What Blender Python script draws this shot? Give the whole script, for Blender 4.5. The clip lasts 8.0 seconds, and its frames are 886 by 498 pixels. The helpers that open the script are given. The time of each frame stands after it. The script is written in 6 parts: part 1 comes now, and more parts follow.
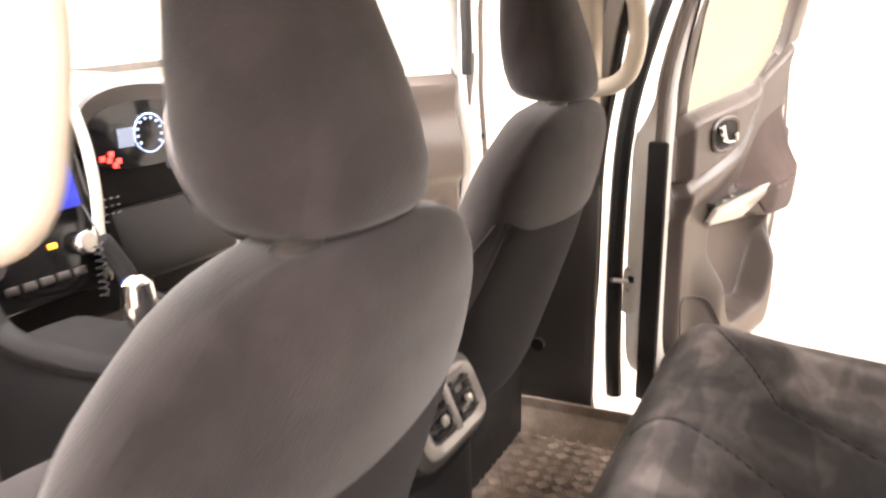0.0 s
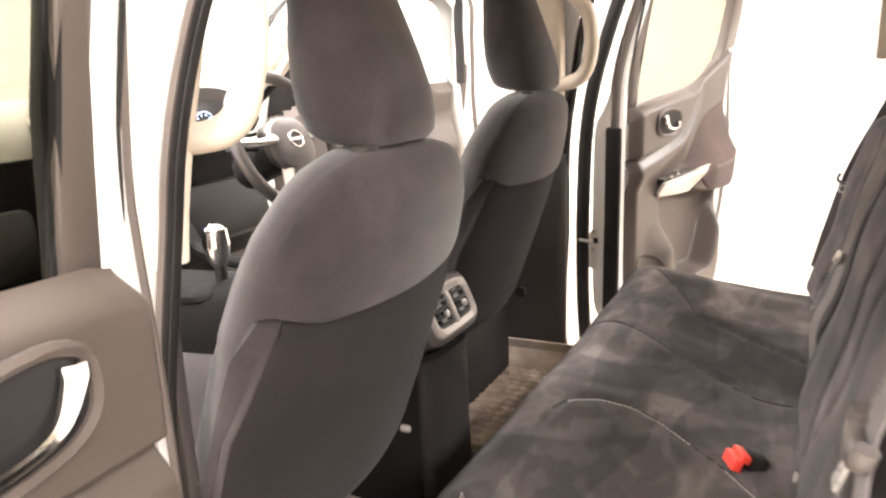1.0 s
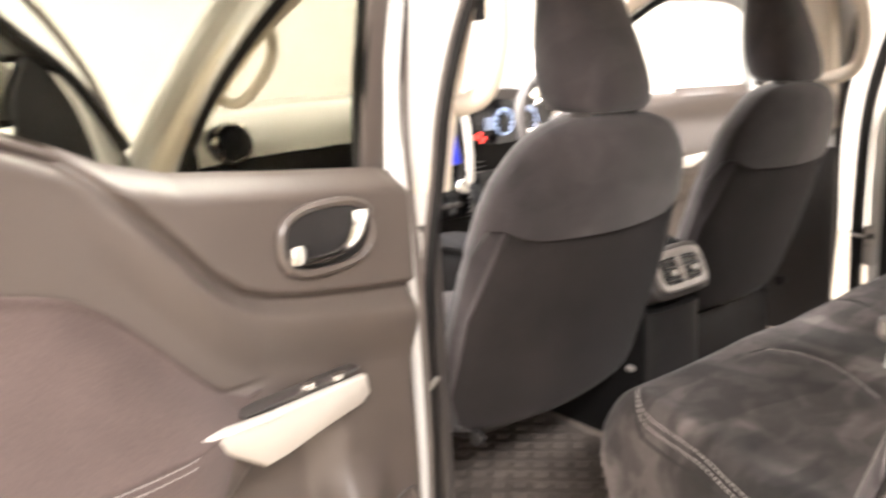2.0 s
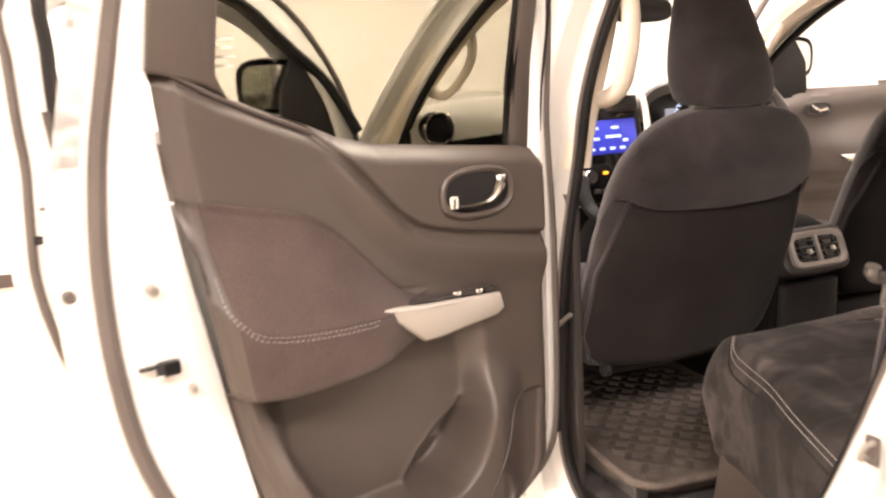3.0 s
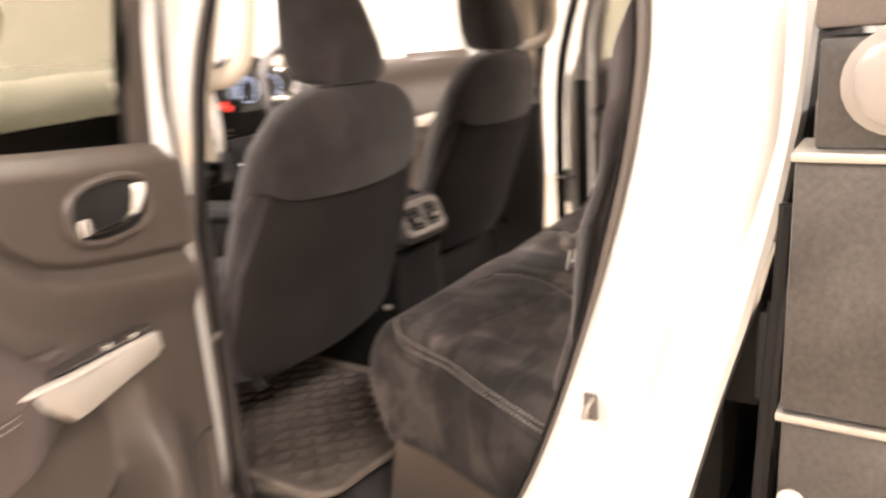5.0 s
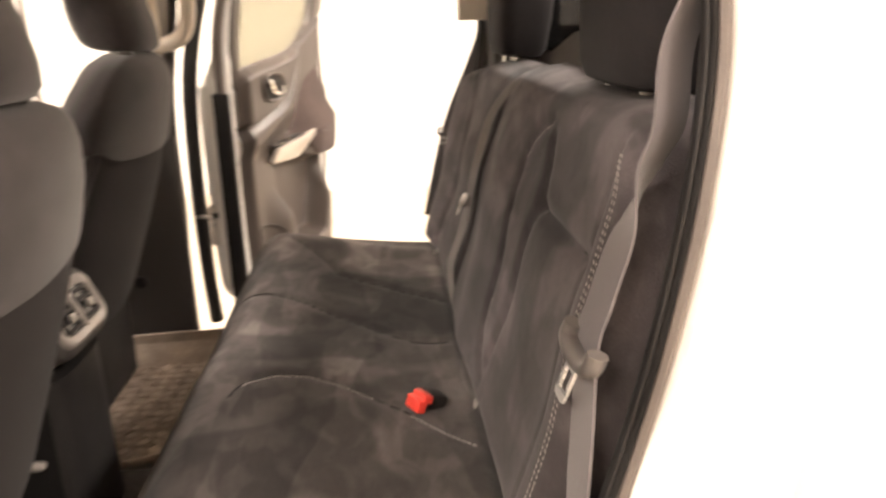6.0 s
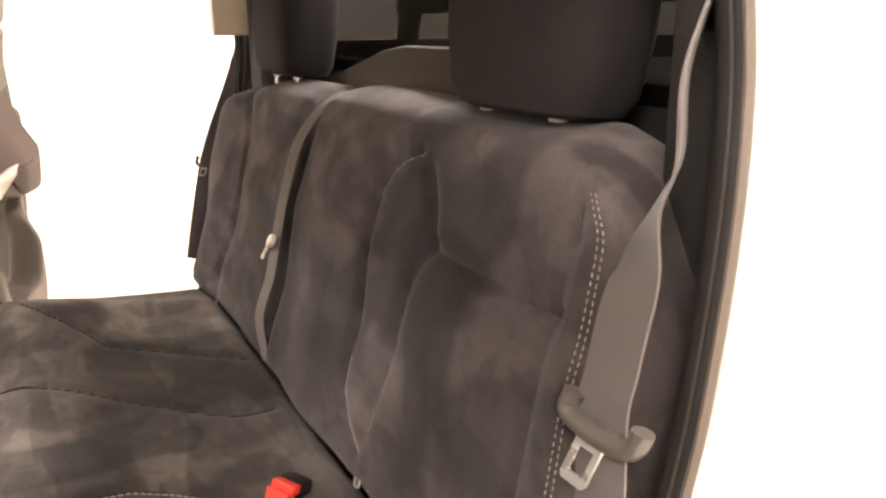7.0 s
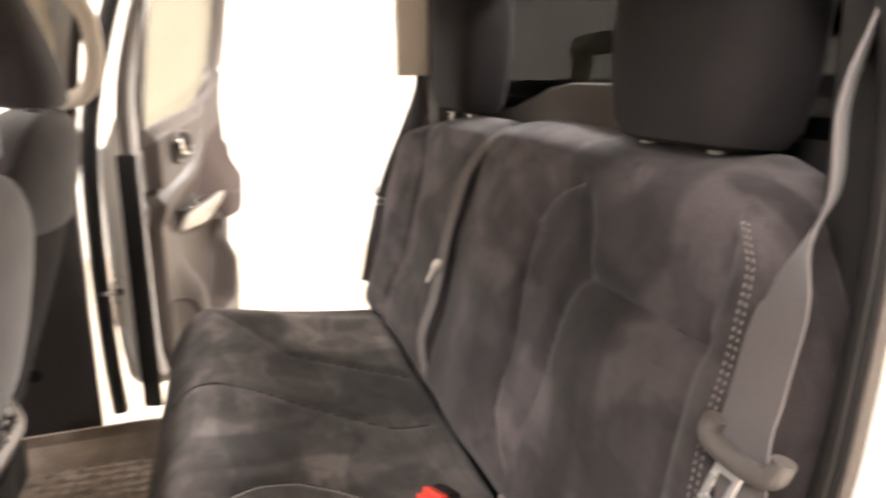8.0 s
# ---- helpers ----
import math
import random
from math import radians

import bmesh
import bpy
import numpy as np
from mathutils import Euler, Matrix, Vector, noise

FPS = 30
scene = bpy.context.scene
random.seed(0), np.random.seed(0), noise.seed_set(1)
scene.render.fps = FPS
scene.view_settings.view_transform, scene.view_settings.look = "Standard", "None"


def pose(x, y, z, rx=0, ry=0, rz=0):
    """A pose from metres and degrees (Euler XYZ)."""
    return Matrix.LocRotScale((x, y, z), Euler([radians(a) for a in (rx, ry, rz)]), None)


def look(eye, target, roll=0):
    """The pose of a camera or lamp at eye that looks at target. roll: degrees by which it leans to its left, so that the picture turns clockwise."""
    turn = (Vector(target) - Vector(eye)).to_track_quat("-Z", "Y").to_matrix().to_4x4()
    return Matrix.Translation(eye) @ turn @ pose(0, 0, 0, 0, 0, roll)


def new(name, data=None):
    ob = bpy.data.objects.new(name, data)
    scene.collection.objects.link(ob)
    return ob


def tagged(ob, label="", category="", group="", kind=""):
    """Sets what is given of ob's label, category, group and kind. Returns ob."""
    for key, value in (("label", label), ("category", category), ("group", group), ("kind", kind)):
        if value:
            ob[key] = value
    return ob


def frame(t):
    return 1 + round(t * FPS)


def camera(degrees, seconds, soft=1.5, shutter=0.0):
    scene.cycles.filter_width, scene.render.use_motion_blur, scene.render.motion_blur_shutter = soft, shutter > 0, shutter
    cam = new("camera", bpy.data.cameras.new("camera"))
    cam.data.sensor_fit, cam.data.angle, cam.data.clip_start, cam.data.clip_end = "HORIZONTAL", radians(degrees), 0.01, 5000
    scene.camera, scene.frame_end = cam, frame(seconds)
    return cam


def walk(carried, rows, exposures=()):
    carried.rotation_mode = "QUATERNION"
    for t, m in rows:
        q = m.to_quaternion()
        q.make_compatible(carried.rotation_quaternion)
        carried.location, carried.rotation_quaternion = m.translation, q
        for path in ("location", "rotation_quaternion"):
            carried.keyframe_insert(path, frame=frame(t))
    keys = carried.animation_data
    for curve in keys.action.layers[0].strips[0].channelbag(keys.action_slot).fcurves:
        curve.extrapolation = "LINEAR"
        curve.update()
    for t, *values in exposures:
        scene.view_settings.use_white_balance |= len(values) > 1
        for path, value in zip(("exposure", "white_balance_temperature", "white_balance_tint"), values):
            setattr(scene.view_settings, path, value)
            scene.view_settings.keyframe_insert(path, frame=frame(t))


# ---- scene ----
import functools
cam = camera(61.5, 8.0, 2.3, 0.5)
PATH = [
    (0, (-0.828, -0.291, 1.532), (0.873, 0.609, 0.984), -1.3),
    (0.5, (-1.056, -0.375, 1.5), (0.66, 0.515, 0.986), -1.9),
    (1, (-1.196, -0.474, 1.505), (0.519, 0.425, 1.007), -2.1),
    (1.5, (-1.288, -0.596, 1.467), (0.352, 0.441, 0.982), -2.2),
    (2, (-1.351, -0.777, 1.455), (-0.16, 0.775, 1.038), -3.4),
    (2.2, (-1.355, -0.805, 1.486), (-0.313, 0.841, 1.033), -3.4),
    (3.3, (-1.441, -1.278, 1.441), (-0.812, 0.579, 1.045), -3.3),
    (3.5, (-1.437, -1.327, 1.428), (-0.82, 0.533, 1.028), -3.2),
    (4, (-1.452, -1.326, 1.423), (-0.812, 0.522, 1.004), -3.1),
    (4.5, (-1.518, -1.167, 1.439), (-0.545, 0.514, 0.959), -3.5),
    (5, (-1.479, -0.874, 1.479), (0.129, 0.178, 0.925), -4.1),
    (5.2, (-1.423, -0.736, 1.472), (0.332, 0.036, 0.903), -3.3),
    (6.3, (-1.062, -0.287, 1.475), (0.792, -0.748, 0.883), -1.0),
    (6.5, (-1.017, -0.251, 1.478), (0.773, -0.917, 0.886), -0.8),
    (7, (-0.961, -0.198, 1.481), (0.718, -1.123, 0.912), -0.5),
    (7.5, (-0.969, -0.163, 1.48), (0.738, -1.064, 0.959), -0.6),
    (8, (-1.005, -0.194, 1.473), (0.871, -0.716, 1.015), -0.9),
]
walk(cam, [(t, look(eye, target, roll)) for t, eye, target, roll in PATH],
     [(0, 0.80, 6050, 14), (1, 0.84, 5950, 11), (2, 0.68, 5900, 10), (3.3, -0.24, 6650, 18), (4.2, -0.38, 6650, 18), (5, 0.05, 6450, 14), (6.4, 0.35, 6750, 13), (7.2, 0.5, 6550, 12), (8, 0.5, 6050, 11)])

# ---- world, lamps ----
world = bpy.data.worlds.new("world")
scene.world = world
world.use_nodes = True
world.node_tree.nodes["Background"].inputs["Color"].default_value = (1.0, 0.93, 0.84, 1)
world.node_tree.nodes["Background"].inputs["Strength"].default_value = 0.3
scene.view_settings.exposure = 0.0
WARM = (1.0, 0.90, 0.805)
LAMP_POWER = 180.0

# ---- materials ----


def mat(name, col, rough=0.5, metal=0.0, var=0.15, scale=8.0, fine=250.0, bump=0.1, dist=0.002, sheen=0.0, spec=0.5, stretch=None, coat=0.0):
    """A procedural surface: coarse stains, fine grain, relief."""
    m = bpy.data.materials.new(name)
    m.use_nodes = True
    nt = m.node_tree
    b = nt.nodes["Principled BSDF"]
    tc = nt.nodes.new("ShaderNodeTexCoord")
    mp = nt.nodes.new("ShaderNodeMapping")
    nt.links.new(tc.outputs["Object"], mp.inputs["Vector"])
    if stretch:
        mp.inputs["Scale"].default_value = stretch
    n1 = nt.nodes.new("ShaderNodeTexNoise")
    n1.inputs["Scale"].default_value = scale
    n1.inputs["Detail"].default_value = 4.0
    n2 = nt.nodes.new("ShaderNodeTexNoise")
    n2.inputs["Scale"].default_value = fine
    n2.inputs["Detail"].default_value = 2.0
    for n in (n1, n2):
        nt.links.new(mp.outputs["Vector"], n.inputs["Vector"])
    ramp = nt.nodes.new("ShaderNodeMapRange")
    ramp.inputs["From Min"].default_value, ramp.inputs["From Max"].default_value = 0.3, 0.7
    ramp.inputs["To Min"].default_value, ramp.inputs["To Max"].default_value = 1.0 - var, 1.0 + var
    nt.links.new(n1.outputs["Fac"], ramp.inputs["Value"])
    r2 = nt.nodes.new("ShaderNodeMapRange")
    r2.inputs["From Min"].default_value, r2.inputs["From Max"].default_value = 0.3, 0.7
    r2.inputs["To Min"].default_value, r2.inputs["To Max"].default_value = 1.0 - var * 0.6, 1.0 + var * 0.6
    nt.links.new(n2.outputs["Fac"], r2.inputs["Value"])
    mul = nt.nodes.new("ShaderNodeMath")
    mul.operation = "MULTIPLY"
    nt.links.new(ramp.outputs["Result"], mul.inputs[0])
    nt.links.new(r2.outputs["Result"], mul.inputs[1])
    vm = nt.nodes.new("ShaderNodeVectorMath")
    vm.operation = "SCALE"
    vm.inputs[0].default_value = col
    nt.links.new(mul.outputs[0], vm.inputs["Scale"])
    nt.links.new(vm.outputs["Vector"], b.inputs["Base Color"])
    rr = nt.nodes.new("ShaderNodeMapRange")
    rr.inputs["From Min"].default_value, rr.inputs["From Max"].default_value = 0.3, 0.7
    rr.inputs["To Min"].default_value, rr.inputs["To Max"].default_value = max(0.02, rough - 0.08), min(1.0, rough + 0.08)
    nt.links.new(n1.outputs["Fac"], rr.inputs["Value"])
    nt.links.new(rr.outputs["Result"], b.inputs["Roughness"])
    b.inputs["Metallic"].default_value = metal
    b.inputs["Specular IOR Level"].default_value = spec
    b.inputs["Sheen Weight"].default_value = sheen
    b.inputs["Sheen Roughness"].default_value = 0.5
    b.inputs["Coat Weight"].default_value = coat
    if bump > 0:
        bp = nt.nodes.new("ShaderNodeBump")
        bp.inputs["Strength"].default_value = bump
        bp.inputs["Distance"].default_value = dist
        nt.links.new(n2.outputs["Fac"], bp.inputs["Height"])
        nt.links.new(bp.outputs["Normal"], b.inputs["Normal"])
    return m


def nap_suede(name, col, patch=0.2, sheen=0.1):
    """Brushed suede cloth: nap patches where it was stroked, streaks, fine pile."""
    m = mat(name, col, 0.95, 0, 0.14, 5.0, 420.0, 0.35, 0.0015, sheen, 0.15)
    nt = m.node_tree
    b = nt.nodes["Principled BSDF"]
    tc = next(n for n in nt.nodes if n.type == "TEX_COORD")
    out = b.inputs["Base Color"].links[0].from_socket
    for scale, size, turn, lo, hi, amount in ((4.2, (1.0, 0.8, 0.7), 0.7, 0.455, 0.53, patch), (7.0, (0.45, 2.0, 1.0), -0.5, 0.47, 0.55, patch * 0.7), (2.4, (1.0, 1.0, 1.0), 0.2, 0.43, 0.57, patch * 0.8), (17.0, (0.8, 1.2, 1.0), 0.9, 0.42, 0.58, patch * 0.55), (60.0, (0.7, 1.3, 1.1), -0.3, 0.3, 0.7, patch * 0.2)):
        wv = nt.nodes.new("ShaderNodeTexNoise")
        wv.inputs["Scale"].default_value = scale
        wv.inputs["Detail"].default_value = 2.0
        wv.inputs["Distortion"].default_value = 0.5
        mp = nt.nodes.new("ShaderNodeMapping")
        mp.inputs["Scale"].default_value = size
        mp.inputs["Rotation"].default_value = (0.3, 0.2, turn)
        nt.links.new(tc.outputs["Object"], mp.inputs["Vector"])
        nt.links.new(mp.outputs["Vector"], wv.inputs["Vector"])
        rg = nt.nodes.new("ShaderNodeMapRange")
        rg.interpolation_type = "SMOOTHSTEP"
        rg.inputs["From Min"].default_value, rg.inputs["From Max"].default_value = lo, hi
        rg.inputs["To Min"].default_value, rg.inputs["To Max"].default_value = 1.0 - amount, 1.0 + amount
        nt.links.new(wv.outputs["Fac"], rg.inputs["Value"])
        sc = nt.nodes.new("ShaderNodeVectorMath")
        sc.operation = "SCALE"
        nt.links.new(out, sc.inputs[0])
        nt.links.new(rg.outputs["Result"], sc.inputs["Scale"])
        out = sc.outputs["Vector"]
    nt.links.new(out, b.inputs["Base Color"])
    return m


def glow(name, col, strength):
    m = bpy.data.materials.new(name)
    m.use_nodes = True
    b = m.node_tree.nodes["Principled BSDF"]
    b.inputs["Base Color"].default_value = (*col, 1)
    b.inputs["Emission Color"].default_value = (*col, 1)
    b.inputs["Emission Strength"].default_value = strength
    return m


def glass(name, col):
    m = bpy.data.materials.new(name)
    m.use_nodes = True
    b = m.node_tree.nodes["Principled BSDF"]
    b.inputs["Base Color"].default_value = (*col, 1)
    b.inputs["Roughness"].default_value = 0.0
    b.inputs["Transmission Weight"].default_value = 1.0
    b.inputs["IOR"].default_value = 1.05
    return m


SUEDE = nap_suede("black_suede", (0.04462, 0.038, 0.0391), 0.32, 0.10)
# paler suede copy: the cushion's brighter lit top and dusty nap, in the colour
CUSHION = nap_suede("toplit_black_suede", (0.0590, 0.0515, 0.0490), 0.34, 0.08)
HEADCLOTH = mat("black_headrest_cloth", (0.021, 0.01848, 0.01848), 0.95, 0, 0.2, 9.0, 700.0, 0.4, 0.001, 0.03, 0.1)
SEATCLOTH = nap_suede("black_seat_cloth", (0.03338, 0.02863, 0.02933), 0.13, 0.24)
KNIT = mat("dark_knit_cloth", (0.0232, 0.01999, 0.01963), 0.95, 0, 0.2, 9.0, 700.0, 0.5, 0.001, 0.04, 0.1)
PLASTIC = mat("black_grained_plastic", (0.0476, 0.042, 0.0392), 0.42, 0, 0.08, 5.0, 900.0, 0.12, 0.0006, 0, 0.45)
BASEPL = mat("brown_seat_base_plastic", (0.0924, 0.0742, 0.0644), 0.5, 0, 0.08, 5.0, 900.0, 0.12, 0.0006, 0, 0.45)
SOFT = mat("soft_door_plastic", (0.07, 0.0567, 0.049), 0.42, 0, 0.07, 4.0, 900.0, 0.12, 0.0006, 0, 0.5)
DOORCLOTH = mat("dark_door_suede", (0.077, 0.0574, 0.0525), 0.92, 0, 0.22, 7.0, 450.0, 0.3, 0.001, 0.10, 0.15)
WALLGREY = mat("grey_trim_board", (0.070, 0.062, 0.056), 0.8, 0, 0.1, 5.0, 300.0, 0.2)
RUBBER = mat("black_rubber", (0.0175, 0.0161, 0.01568), 0.55, 0, 0.15, 9.0, 300.0, 0.1, 0.001, 0, 0.2)
DASHBLACK = mat("black_dash_plastic", (0.007, 0.0065, 0.0065), 0.65, 0, 0.1, 5.0, 900.0, 0.12, 0.0006, 0, 0.08)
SEALGREY = mat("grey_seal_rubber", (0.1148, 0.0966, 0.0868), 0.55, 0, 0.12, 9.0, 300.0, 0.1, 0.001, 0, 0.35)
PAINT = mat("white_car_paint", (0.70, 0.685, 0.66), 0.22, 0, 0.02, 3.0, 200.0, 0.0, 0.001, 0, 0.5, None, 0.5)
BEIGE = mat("beige_trim_plastic", (0.74, 0.66, 0.55), 0.6, 0, 0.05, 4.0, 700.0, 0.1, 0.0006, 0, 0.3)
SILVER = mat("satin_silver_plastic", (0.62, 0.58, 0.53), 0.34, 0.25, 0.04, 6.0, 500.0, 0.03)
BEZEL = mat("grey_satin_bezel", (0.28, 0.2548, 0.2352), 0.38, 0.2, 0.04, 6.0, 500.0, 0.03)
CHROME = mat("chrome", (0.85, 0.84, 0.82), 0.08, 1.0, 0.02, 6.0, 200.0, 0.0)
STEEL = mat("dull_steel", (0.45, 0.43, 0.40), 0.38, 0.9, 0.1, 30.0, 300.0, 0.05)
CARPET = mat("dark_carpet", (0.042, 0.035, 0.0322), 1.0, 0, 0.3, 20.0, 600.0, 0.8, 0.003, 0.2, 0.1)
DASHTOP = mat("grey_dash_pad", (0.23, 0.215, 0.19), 0.7, 0, 0.08, 5.0, 900.0, 0.12, 0.0006, 0, 0.2)
MATRIM = mat("scuffed_mat_lip", (0.1476, 0.1215, 0.1024), 0.7, 0, 0.25, 30.0, 300.0, 0.2, 0.001, 0, 0.3)
MATRUB = mat("floor_mat_rubber", (0.112, 0.0938, 0.0812), 0.6, 0, 0.3, 12.0, 300.0, 0.2, 0.001, 0, 0.4)
WEBBING = mat("grey_belt_webbing", (0.1008, 0.0896, 0.0924), 0.6, 0, 0.1, 10.0, 900.0, 0.5, 0.0008, 0.2, 0.3, (1.0, 0.12, 1.0))
WEBPALE = mat("pale_belt_webbing", (0.196, 0.1792, 0.1708), 0.6, 0, 0.1, 10.0, 900.0, 0.5, 0.0008, 0.2, 0.3)
# far mat: tan dust, plus light from the far doorway put into the colour
LITDUSTMAT = mat("lit_dusty_mat_rubber", (0.378, 0.3119, 0.2552), 0.75, 0, 0.3, 12.0, 300.0, 0.2, 0.001, 0, 0.3)
PLATE = mat("bright_tongue_steel", (0.55, 0.54, 0.53), 0.3, 0.6, 0.05, 30.0, 300.0, 0.03)
TONGUE = mat("grey_tongue_plastic", (0.095, 0.085, 0.08), 0.38, 0, 0.08, 9.0, 700.0, 0.08, 0.0006, 0, 0.5)
THREAD = mat("white_thread", (0.27, 0.245, 0.23), 0.8, 0, 0.1, 50.0, 900.0, 0.2)
SEAM = mat("dark_seam", (0.012, 0.011, 0.010), 0.9, 0, 0.1, 50.0, 600.0, 0.0)
RED = mat("red_buckle_plastic", (0.80, 0.06, 0.04), 0.4, 0, 0.04, 20.0, 500.0, 0.02)
GLOSS = mat("gloss_black", (0.012, 0.012, 0.013), 0.1, 0, 0.05, 8.0, 200.0, 0.0)
BOXBLACK = mat("weathered_black_panel", (0.0504, 0.0448, 0.0406), 0.45, 0, 0.3, 14.0, 160.0, 0.3, 0.002, 0, 0.4)
WALLP = mat("white_wall_paint", (0.76, 0.74, 0.70), 0.8, 0, 0.03, 1.2, 60.0, 0.08)
FLOORP = mat("cream_floor_coating", (0.50, 0.43, 0.35), 0.35, 0, 0.06, 0.8, 40.0, 0.03)
CEILP = mat("white_ceiling_paint", (0.80, 0.78, 0.75), 0.9, 0, 0.03, 1.5, 60.0, 0.05)
SKIRT = mat("dark_skirting", (0.06, 0.045, 0.04), 0.4, 0, 0.1, 4.0, 100.0, 0.05)
GLASS_T = glass("tinted_glass", (0.33, 0.328, 0.272))
GLASS_D = glass("dark_privacy_glass", (0.025, 0.025, 0.025))
GLASS_C = glass("clear_glass", (0.97, 0.98, 0.97))
SCREENBLUE = glow("blue_screen_glow", (0.02, 0.03, 0.35), 0.9)
SCREENDIM = glow("grey_screen_glow", (0.30, 0.36, 0.48), 0.35)
SCREENTXT = glow("pale_screen_glow", (0.55, 0.68, 1.0), 0.9)
WARNRED = glow("red_tell_tale", (1.0, 0.06, 0.04), 2.0)
WARNAMBER = glow("amber_tell_tale", (1.0, 0.4, 0.02), 2.0)
LAMPGLOW = glow("lamp_diffuser", (1.0, 0.9, 0.78), 6.0)

# ---- mesh helpers ----


def part(name, bm, material, parent=None, label="", smooth=True, normals=True, sharp=38):
    """Links a bmesh as one mesh object, under a thing or a part."""
    if normals:
        bmesh.ops.recalc_face_normals(bm, faces=bm.faces)
    me = bpy.data.meshes.new(name)
    bm.to_mesh(me)
    bm.free()
    if smooth:
        for p in me.polygons:
            p.use_smooth = True
        me.set_sharp_from_angle(angle=radians(sharp))
    me.materials.append(material)
    ob = new(name, me)
    if parent:
        ob.parent = parent
        ob.matrix_parent_inverse = parent.matrix_basis.inverted()
    if label:
        tagged(ob, label)
    return ob


def thing(name, at, label, category, group=""):
    ob = new(name)
    ob.empty_display_size = 0.05
    ob.matrix_basis = Matrix.Translation(at)
    return tagged(ob, label, category, group)


def loft(bm, rings, cap=(True, True), closed=True):
    """Skins rings of equal count."""
    rows = [[bm.verts.new(p) for p in r] for r in rings]
    n = len(rows[0])
    for a, b in zip(rows, rows[1:]):
        for i in range(n if closed else n - 1):
            j = (i + 1) % n
            bm.faces.new((a[i], a[j], b[j], b[i]))
    if closed and cap[0]:
        bm.faces.new(rows[0])
    if closed and cap[1]:
        bm.faces.new(list(reversed(rows[-1])))
    return bm


def oval(c, ax, ay, a, b, n=24, p=2.6, b2=None):
    """A rounded-rectangle ring round c; b2: its half depth on the other side of ay."""
    out = []
    for i in range(n):
        t = 2 * math.pi * i / n
        x = math.copysign(abs(math.cos(t)) ** (2 / p), math.cos(t)) * a
        s = math.sin(t)
        y = math.copysign(abs(s) ** (2 / p), s) * (b if s > 0 or b2 is None else b2)
        out.append(Vector(c) + Vector(ax) * x + Vector(ay) * y)
    return out


def smoothline(pts, per=6, closed=False):
    """Catmull-Rom points through pts."""
    P = [Vector(p) for p in pts]
    n = len(P)
    out = []
    for i in range(n if closed else n - 1):
        if closed:
            a, b, c, d = P[i - 1], P[i], P[(i + 1) % n], P[(i + 2) % n]
        else:
            a, b, c, d = P[max(i - 1, 0)], P[i], P[i + 1], P[min(i + 2, n - 1)]
        for k in range(per):
            t = k / per
            out.append(0.5 * (2 * b + (c - a) * t + (2 * a - 5 * b + 4 * c - d) * t * t + (3 * b - a - 3 * c + d) * t ** 3))
    if not closed:
        out.append(P[-1])
    return out


def tube(bm, pts, r, n=8, closed=False, flat=1.0, up=(0, 0, 1)):
    """A round bar along pts; r may be a list; flat squeezes it across."""
    P = [Vector(p) for p in pts]
    rings = []
    ref = Vector(up)
    if closed:
        ref = sum((P[i - 1].cross(P[i]) for i in range(len(P))), Vector())
        ref.normalize()
    s = None
    for i, p in enumerate(P):
        a = P[i - 1] if i or closed else P[0]
        b = P[(i + 1) % len(P)] if i < len(P) - 1 or closed else P[-1]
        d = (b - a).normalized()
        if closed or s is None:
            s = d.cross(ref)
            if s.length < 0.05:
                s = d.cross(Vector((1, 0.3, 0)))
        else:
            s = s - d * s.dot(d)
        s.normalize()
        w = s.cross(d).normalized()
        rad = r[i] if isinstance(r, (list, tuple)) else r
        rings.append([p + s * math.cos(2 * math.pi * k / n) * rad + w * math.sin(2 * math.pi * k / n) * rad * flat for k in range(n)])
    if closed:
        rings.append(rings[0])
        rows = [[bm.verts.new(q) for q in rg] for rg in rings[:-1]]
        m = len(rows)
        for i in range(m):
            for k in range(n):
                bm.faces.new((rows[i][k], rows[i][(k + 1) % n], rows[(i + 1) % m][(k + 1) % n], rows[(i + 1) % m][k]))
        return bm
    return loft(bm, rings)


def rbox(bm, c, size, bevel=0.005, turn=None, seg=2):
    """A box with rounded edges."""
    t = bmesh.new()
    bmesh.ops.create_cube(t, size=1.0)
    for v in t.verts:
        v.co = Vector((v.co.x * size[0], v.co.y * size[1], v.co.z * size[2]))
    if bevel > 0:
        bmesh.ops.bevel(t, geom=list(t.edges), offset=min(bevel, min(size) * 0.45), segments=seg, affect="EDGES", profile=0.5)
    m = Matrix.Translation(c) @ (turn.to_4x4() if turn else Matrix())
    idx = {}
    for v in t.verts:
        idx[v] = bm.verts.new(m @ v.co)
    for f in t.faces:
        bm.faces.new([idx[v] for v in f.verts])
    t.free()
    return bm


def slab(bm, outline, depth, to_world, bevel=0.0):
    """A flat plate from a 2D outline, w from 0 to depth, with eased edges."""
    n = len(outline)
    c = Vector((sum(p[0] for p in outline) / n, sum(p[1] for p in outline) / n))

    def ring(w, inset):
        res = []
        for i in range(n):
            p = Vector(outline[i])
            e = (Vector(outline[(i + 1) % n]) - Vector(outline[i - 1])).normalized()
            nrm = Vector((e.y, -e.x))
            if nrm.dot(p - c) < 0:
                nrm = -nrm
            q = p - nrm * inset
            res.append(to_world(q.x, q.y, w))
        return res
    if bevel > 0:
        rings = [ring(0, bevel * 0.3), ring(depth * 0.15, 0), ring(depth - bevel, 0), ring(depth - bevel * 0.3, bevel * 0.3), ring(depth, bevel)]
    else:
        rings = [ring(0, 0), ring(depth, 0)]
    return loft(bm, rings)


